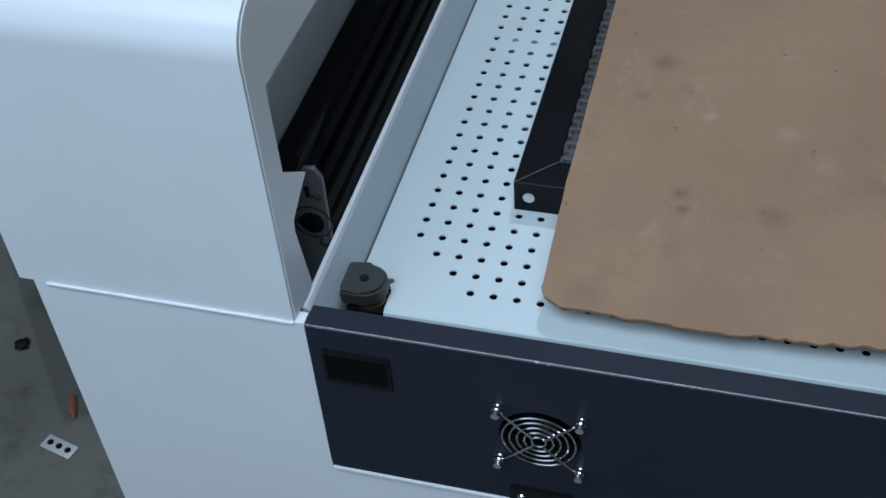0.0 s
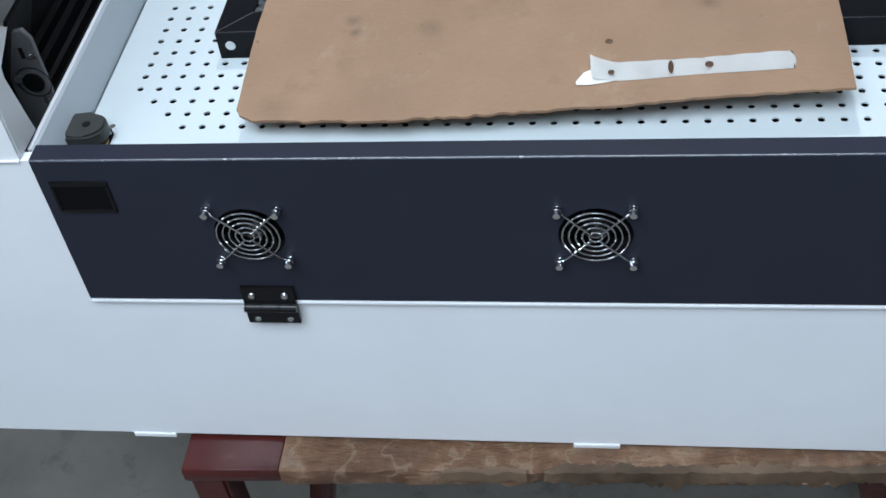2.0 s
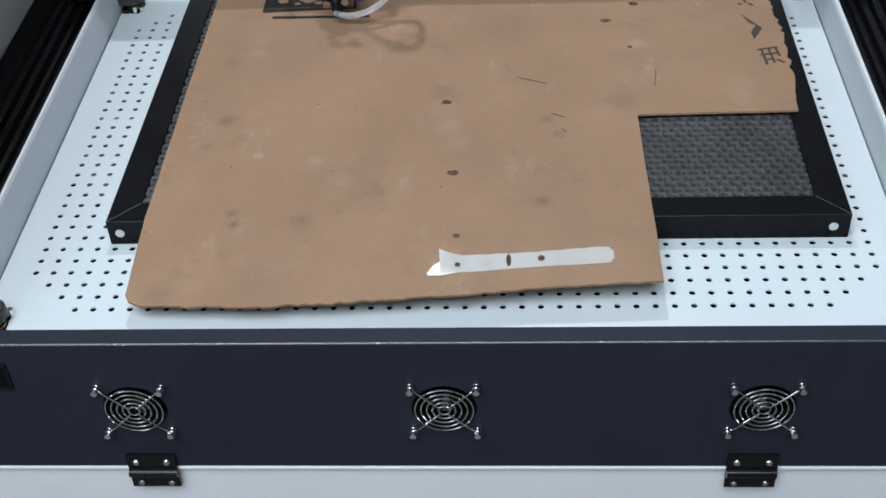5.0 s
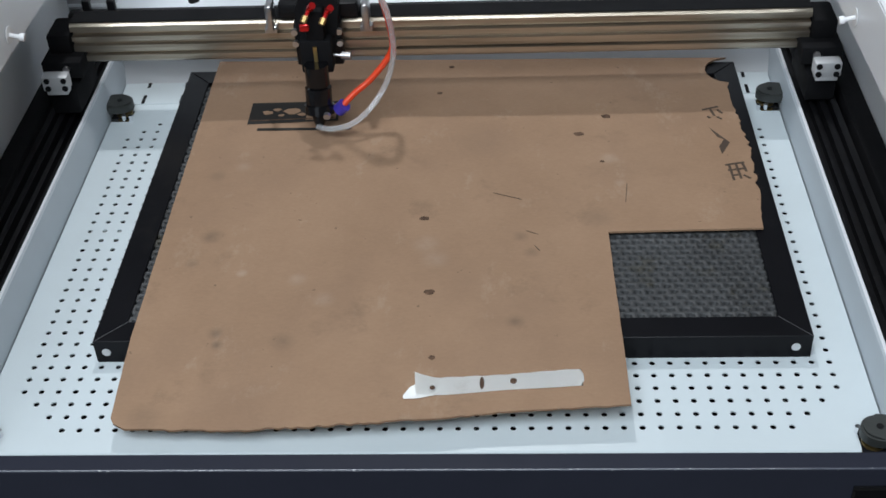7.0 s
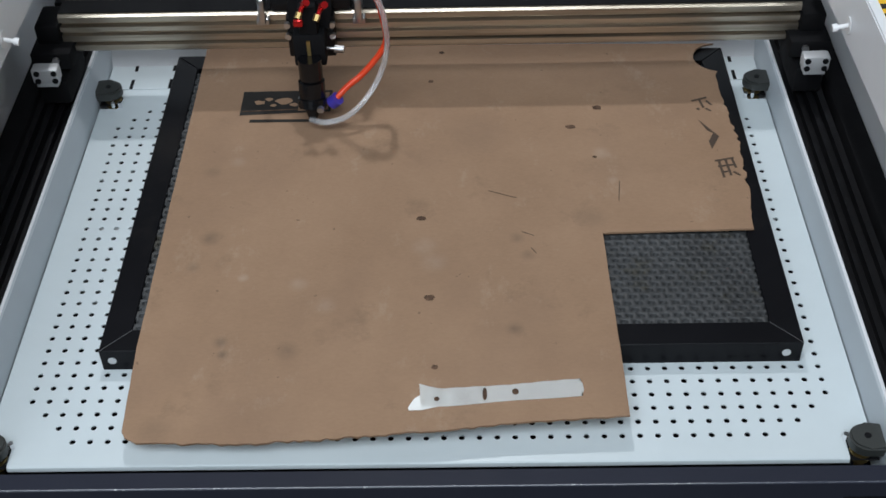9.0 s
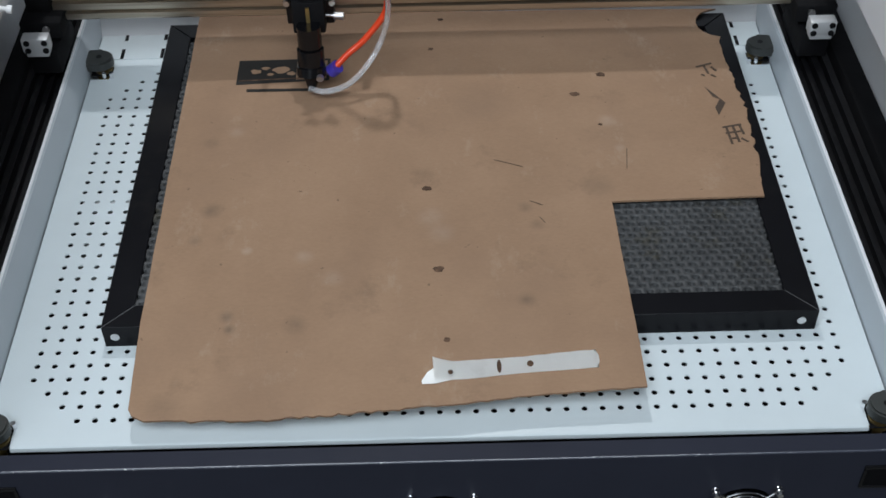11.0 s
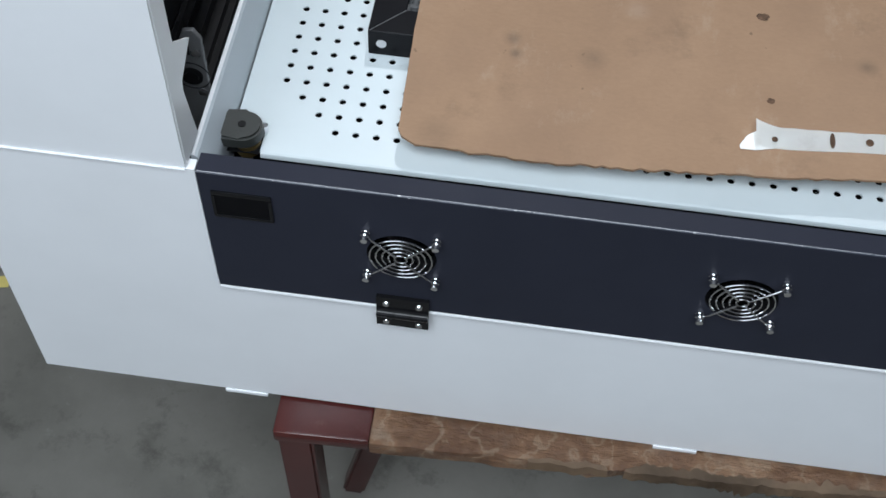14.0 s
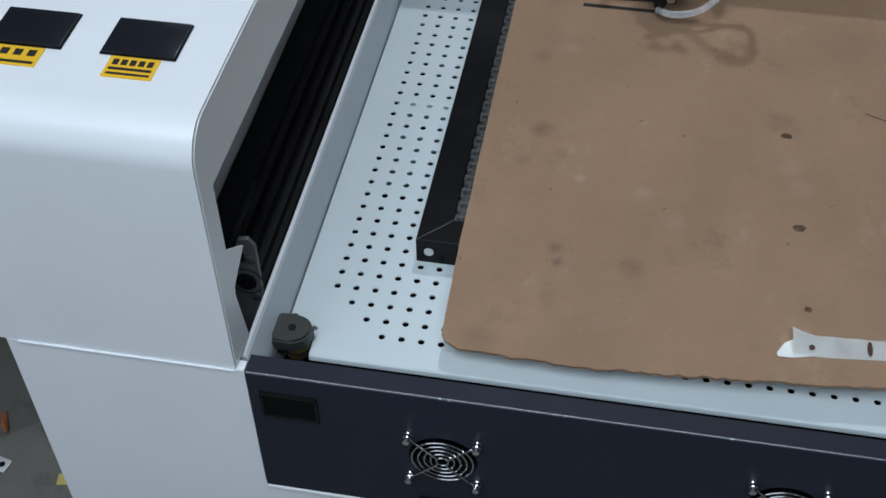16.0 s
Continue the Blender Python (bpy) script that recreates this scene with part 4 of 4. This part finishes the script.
for a, b in (((0.374, 0.672), (0.397, 0.680)), ((0.385, 0.676), (0.389, 0.656)), ((0.395, 0.672), (0.401, 0.662)), ((0.379, 0.655), (0.383, 0.651)), ((0.392, 0.654), (0.398, 0.648)),
             ((0.387, 0.537), (0.413, 0.543)), ((0.389, 0.525), (0.413, 0.529)), ((0.392, 0.513), (0.404, 0.515)), ((0.392, 0.540), (0.394, 0.502)), ((0.401, 0.542), (0.404, 0.506)), ((0.410, 0.543), (0.413, 0.522)), ((0.408, 0.514), (0.416, 0.506))):
    stroke(a, b, 0.0034)
for a, b in (((0.079, 0.481), (0.115, 0.466)), ((0.254, 0.497), (0.249, 0.457)), ((0.12, 0.40), (0.135, 0.392)), ((0.13, 0.37), (0.136, 0.36))):
    stroke(a, b, 0.0009, "scratch_line", PRINT)

# burnt-through rectangle and groove under the head
decal([(-0.273, 0.655), (-0.190, 0.659), (-0.190, 0.712), (-0.273, 0.712)], "engraved_rectangle", INK, label="dark engraved rectangle")
for pts in ([(-0.190, 0.659), (-0.143, 0.661), (-0.143, 0.6655), (-0.190, 0.6635)], [(-0.190, 0.707), (-0.143, 0.708), (-0.143, 0.712), (-0.190, 0.712)],
            [(-0.147, 0.6655), (-0.143, 0.6655), (-0.143, 0.708), (-0.147, 0.708)]):
    decal(pts, "engraved_border", INK)
for x, y, a, b in ((-0.178, 0.690, 0.006, 0.005), (-0.163, 0.684, 0.006, 0.004), (-0.157, 0.694, 0.0025, 0.006), (-0.171, 0.679, 0.004, 0.0025)):
    blot(x, y, a, b, "engraved_mark")
for x, y, a, b in ((-0.247, 0.684, 0.008, 0.005), (-0.234, 0.692, 0.006, 0.004), (-0.212, 0.687, 0.012, 0.008), (-0.197, 0.678, 0.006, 0.004), (-0.226, 0.677, 0.005, 0.003)):
    pts = [(x + a * (0.75 + 0.5 * rnd.random()) * math.cos(0.6283 * i), y + b * (0.75 + 0.5 * rnd.random()) * math.sin(0.6283 * i)) for i in range(10)]
    decal(pts, "unburnt_patch", CARD, 0.0049)
decal([(-0.270, 0.6625), (-0.150, 0.668), (-0.150, 0.6695), (-0.270, 0.6645)], "groove_line", STAIN, 0.0049)
decal([(-0.257, 0.638), (-0.124, 0.637), (-0.121, 0.640), (-0.124, 0.6425), (-0.257, 0.6445)], "cut_slit", INK, label="narrow dark cut slit")

# ---------- white tape strip with a curled end ----------
strip = thing("paper_tape_strip", (0.08, 0.15, HZ), "white paper tape strip with a curled end stuck on the cardboard", "tape")
n = 40
bm = B()
rows = []
p, q = Vector((-0.006, 0.1275)), Vector((0.180, 0.1400))
d = (q - p).normalized()
s = Vector((-d.y, d.x))
for i in range(n + 1):
    t = i / n
    c = p + (q - p) * t
    w = 0.0118 + 0.0006 * math.sin(9 * t)
    row = []
    for k in (-1, -0.4, 0.4, 1):
        e = c + s * w * k
        if i == n:
            e = e - d * 0.006 * abs(k)
        lift = 0.0053 + 0.0008 * abs(math.sin(23 * t)) * (k > 0)
        if t < 0.17:
            lift += 0.0125 * ((0.17 - t) / 0.17) ** 2 * (0.75 + 0.25 * k)
        row.append(bm.verts.new((e.x, e.y, card_z(e.x, e.y) + lift)))
    rows.append(row)
for i in range(n):
    for k in range(3):
        bm.faces.new((rows[i][k], rows[i + 1][k], rows[i + 1][k + 1], rows[i][k + 1]))
bmesh.ops.solidify(bm, geom=bm.faces[:], thickness=-0.0004)
part("strip", bm, TAPE, strip)
# folded-under tail of the tape, a flat pointed piece that shows beyond the lifted end
bm = B()
tail = [(0.030, 0.1215), (0.030, 0.135), (0.000, 0.138), (-0.0125, 0.1285), (-0.0195, 0.1160), (-0.0185, 0.1120), (-0.004, 0.1130)]
prism(bm, tail, "z", 0.0, 0.0003)
for v in bm.verts:
    v.co.z += card_z(v.co.x, v.co.y) + 0.0044 + 0.0012 * max(0, 0.004 - v.co.x) / 0.02
part("folded_tail", bm, TAPE, strip, "folded-under tail of the tape")
for t, a, b in ((0.10, 0.003, 0.003), (0.39, 0.0026, 0.009), (0.575, 0.0038, 0.0042)):
    c = p + (q - p) * t
    pts = [(c.x + a * math.cos(2 * math.pi * i / 12), c.y - (0.004 if t < 0.3 else 0) + b * math.sin(2 * math.pi * i / 12)) for i in range(12)]
    decal(pts, "burnt_hole", STAIN, 0.0066 if t > 0.3 else 0.0088, strip)

# ---------- bench under the machine ----------
bench = thing("wooden_bench", (0.0, 0.16, FLOOR_Z), "long red lacquered wooden bench wrapped in torn brown packing tape", "bench")
BX0, BX1, BY0, BY1, BZ0, BZ1 = -0.465, 0.465, -0.030, 0.27, -0.4000, -0.3727
SKEW = 0.037   # the bench stands slightly askew under the machine


def skewed(bm):
    for v in bm.verts:
        v.co.y += SKEW * v.co.x
    return bm


part("seat_end", skewed(box(B(), BX0, -0.352, BY0 + 0.002, BY1, BZ0 + 0.002, BZ1 - 0.001, 0.005)), REDWOOD, bench, "bare dark red lacquered seat end")
bm = box(B(), -0.353, BX1, BY0, BY1 + 0.002, BZ0, BZ1, 0.004)
bmesh.ops.subdivide_edges(bm, edges=[e for e in bm.edges if e.calc_length() > 0.1], cuts=90, use_grid_fill=True)
for v in bm.verts:
    g = min(1, max(0, (v.co.x + 0.35) / 0.25))
    if v.co.z < BZ0 + 0.01:
        v.co.z += 0.007 * g * noise.noise((v.co.x * 22, v.co.y * 14, 1)) + 0.004 * g * noise.noise((v.co.x * 60, 5, 2))
    if v.co.y < 0.02:
        v.co.y += g * (0.006 * noise.noise((v.co.x * 20, 3, v.co.z * 60)) + 0.004 * noise.noise((v.co.x * 55, 7, v.co.z * 90)))
part("wrapped_seat", skewed(bm), PACK, bench, "seat wrapped in brown packing tape")


def torn_flap(x0, x1, up, down, seed):
    """A ragged, crumpled ribbon of torn paper folded over the front edge of the seat."""
    n = max(6, int((x1 - x0) / 0.004))
    bm, rows = B(), []
    for i in range(n + 1):
        x = x0 + (x1 - x0) * i / n
        k = math.sin(math.pi * i / n) ** 0.5
        f = lambda s: noise.noise((x * s * 1.7, seed, 3.3)) + 0.4 * noise.noise((x * s * 5, seed, 1.1))
        a, d = up * k * (0.7 + 0.8 * f(70)), down * k * (0.7 + 1.1 * f(95))
        out = BY0 - 0.004 - 0.004 * f(40) * k
        rows.append([bm.verts.new(c) for c in ((x, BY0 + max(0, a), BZ1 + 0.002 + 0.002 * f(50)), (x + 0.002 * f(90), out, BZ1 + 0.0015 + 0.002 * f(33)), (x + 0.003 * f(60), out - 0.002, BZ1 - 0.012 + 0.003 * f(77)), (x, out + 0.002 * f(120), BZ1 - 0.012 - max(0.001, d)))])
    for p, q in zip(rows, rows[1:]):
        for k in range(3):
            bm.faces.new((p[k], q[k], q[k + 1], p[k + 1]))
    bmesh.ops.solidify(bm, geom=bm.faces[:], thickness=0.0006)
    part("torn_flap", skewed(bm), TORN, bench, "torn crumpled flap of kraft paper")


for k, (x0, x1, up, down) in enumerate(((-0.17, -0.08, 0.005, 0.003), (-0.06, 0.05, 0.010, 0.008), (0.03, 0.13, 0.006, 0.016), (0.12, 0.20, 0.011, 0.010), (0.19, 0.26, 0.004, 0.017), (0.25, 0.33, 0.008, 0.010), (0.31, 0.345, 0.014, 0.030), (0.35, 0.45, 0.006, 0.014))):
    torn_flap(x0, x1, up, down, 11.7 * k + 0.4)


def leg(x0, y0, x1, y1, w, mat, label="", lumps=0.0):
    bm = B()
    top = [(x0 - w, y0 - w), (x0 + w, y0 - w), (x0 + w, y0 + w), (x0 - w, y0 + w)]
    a = [bm.verts.new((x, y, BZ0 + 0.006)) for x, y in top]
    b = [bm.verts.new((x - x0 + x1, y - y0 + y1, FLOOR_Z)) for x, y in top]
    bm.faces.new(a), bm.faces.new(b[::-1])
    for i in range(4):
        bm.faces.new((a[i], a[(i + 1) % 4], b[(i + 1) % 4], b[i]))
    bmesh.ops.bevel(bm, geom=bm.edges[:], offset=0.004, segments=2, affect="EDGES")
    if lumps:
        bmesh.ops.subdivide_edges(bm, edges=[e for e in bm.edges if e.calc_length() > 0.2], cuts=24, use_grid_fill=True)
        for v in bm.verts:
            if v.co.z > FLOOR_Z + 0.01:
                v.co.x += lumps * noise.noise((v.co.y * 40, v.co.z * 25, 9))
                v.co.y += lumps * noise.noise((v.co.x * 40, v.co.z * 30, 4))
    part("leg", bm, mat, bench, label)


leg(-0.441, -0.018, -0.440, -0.010, 0.021, REDWOOD, "upright red lacquered leg")
leg(-0.325, 0.085, -0.410, 0.105, 0.016, REDWOOD, "splayed dark red leg")
leg(0.290, 0.16, 0.372, 0.18, 0.018, REDWOOD, "splayed dark red leg")
leg(0.418, 0.012, 0.424, 0.016, 0.027, PACK, "leg wrapped in brown packing tape", 0.006)

# feet tabs of the machine that rest on the bench
for x in (-0.503, -0.005, 0.494):
    part("foot_tab", box(B(), x - 0.025, x + 0.025, -0.0018, 0.03, BASE_Z - 0.0065, BASE_Z - 0.0002, 0.0008), WHITE, machine, "small white foot tab")

# ---------- dark plastic bag beside the bench ----------
bag = thing("plastic_bag", (0.62, 0.15, FLOOR_Z), "dark shiny stuffed plastic bag standing on the floor", "bag")
bm = B()
bmesh.ops.create_icosphere(bm, subdivisions=5, radius=1)
for v in bm.verts:
    u = v.co.copy()
    k = 1 + 0.16 * noise.noise(u * 2.2) + 0.07 * noise.noise(u * 6) + 0.03 * noise.noise(u * 14)
    u = Vector([math.copysign(abs(c) ** 0.65, c) for c in u]) * k
    v.co = Vector((0.64 + 0.15 * u.x, 0.14 + 0.13 * u.y, max(FLOOR_Z + 0.001, -0.62 + 0.215 * u.z)))
part("film", bm, FILM, bag)

# ---------- floor clutter ----------
enclosure = thing("metal_enclosure", (-1.15, 0.62, FLOOR_Z), "aged beige sheet-metal cover leaning beside the machine on the floor", "metal cover")
u, v = Vector((0.651, -0.759, 0)), Vector((0.759, 0.651, 0))
def slab(c, lu, lv, z0, z1):
    bm = B()
    lo = [bm.verts.new(c + u * a * lu + v * b * lv + Vector((0, 0, z0))) for a, b in ((0, 0), (1, 0), (1, 1), (0, 1))]
    hi = [bm.verts.new(c + u * a * lu + v * b * lv + Vector((0, 0, z1))) for a, b in ((0, 0), (1, 0), (1, 1), (0, 1))]
    bm.faces.new(lo), bm.faces.new(hi[::-1])
    for i in range(4):
        bm.faces.new((lo[i], lo[(i + 1) % 4], hi[(i + 1) % 4], hi[i]))
    bmesh.ops.bevel(bm, geom=bm.edges[:], offset=0.003, segments=2, affect="EDGES")
    return bm
c0 = Vector((-1.408, 0.797, 0))
part("cover", slab(c0, 0.397, 0.22, FLOOR_Z, -0.65), BEIGE, enclosure, "beige painted cover with screw holes")
part("inner_box", slab(Vector((-1.236, 0.600, 0)), 0.268, 0.16, FLOOR_Z, -0.808), GREYSHEET, enclosure, "dull grey box end")
for a, b in ((0.035, 0.055), (0.17, 0.03), (0.32, 0.05), (0.345, 0.05), (0.345, 0.012)):
    q = c0 + u * a + v * b
    part("screw_hole", cyl(B(), (q.x, q.y, -0.6502), (q.x, q.y, -0.6495), 0.0045, 12), BLACK, enclosure)

cable = thing("black_cable", (-1.5, 1.2, FLOOR_Z), "loose black cable lying in loops on the floor", "cable")
part("sheath", sweep(B(), [(-1.38, 1.60, -0.824), (-1.52, 1.42, -0.824), (-1.64, 1.20, -0.824), (-1.62, 1.08, -0.824), (-1.56, 1.02, -0.824), (-1.52, 1.12, -0.824), (-1.46, 1.18, -0.82), (-1.38, 1.10, -0.824), (-1.36, 0.98, -0.824)], 0.006, 10), RUBBER, cable)
part("sheath", sweep(B(), [(-1.66, 1.12, -0.818), (-1.58, 1.20, -0.814), (-1.54, 1.05, -0.818), (-1.50, 0.98, -0.824), (-1.44, 1.04, -0.824), (-1.36, 1.02, -0.824)], 0.0055, 10), RUBBER, cable)

bracket = thing("metal_bracket", (-1.15, 0.39, FLOOR_Z), "small silver perforated bracket lying on the floor", "bracket")
m = pose(-1.185, 0.386, FLOOR_Z + 0.001, 0, 0, -14)
part("plate", box(B(), -0.030, 0.030, -0.013, 0.013, 0.0, 0.004, 0.001), ALUW, bracket, "", m)
for k in (-0.018, 0.0, 0.018):
    part("bolt_hole", cyl(B(), (k, 0, 0.004), (k, 0, 0.0046), 0.0055, 12), BLACK, bracket, "", m)

note = thing("paper_note", (-1.02, 0.38, FLOOR_Z), "small pale yellow paper square on the floor", "paper")
part("sheet", box(B(), -0.012, 0.012, -0.011, 0.011, 0.0005, 0.0015), NOTE, note, "", pose(-1.052, 0.374, FLOOR_Z, 0, 0, 10))
for name, x, y, sx, sy, sz, rz, mat, lab in (("rusty_scrap", -1.20, 0.465, 0.006, 0.026, 0.006, 28, RUST, "orange-brown scrap of metal on the floor"),
                                             ("dark_scrap", -1.35, 0.57, 0.016, 0.012, 0.008, 10, BLACK, "small black scrap on the floor"),
                                             ("pale_scrap", -1.13, 0.232, 0.011, 0.018, 0.003, 40, GREYSHEET, "pale grey scrap lying on the floor"),
                                             ("pale_scrap", -0.02, 0.30, 0.012, 0.02, 0.003, 20, ALUW, "pale grey scrap lying on the floor")):
    o = thing(name, (x, y, FLOOR_Z), lab, "scrap")
    bm = B()
    bmesh.ops.create_icosphere(bm, subdivisions=2, radius=1)
    for w_ in bm.verts:
        w_.co *= 1 + 0.5 * noise.noise(w_.co * 2 + Vector((x * 9, y * 9, 0)))
        w_.co = Vector((w_.co.x * sx, w_.co.y * sy, max(0.0003, (w_.co.z + 0.8) * sz)))
    part("piece", bm, mat, o, "", pose(x, y, FLOOR_Z, 0, 0, rz))
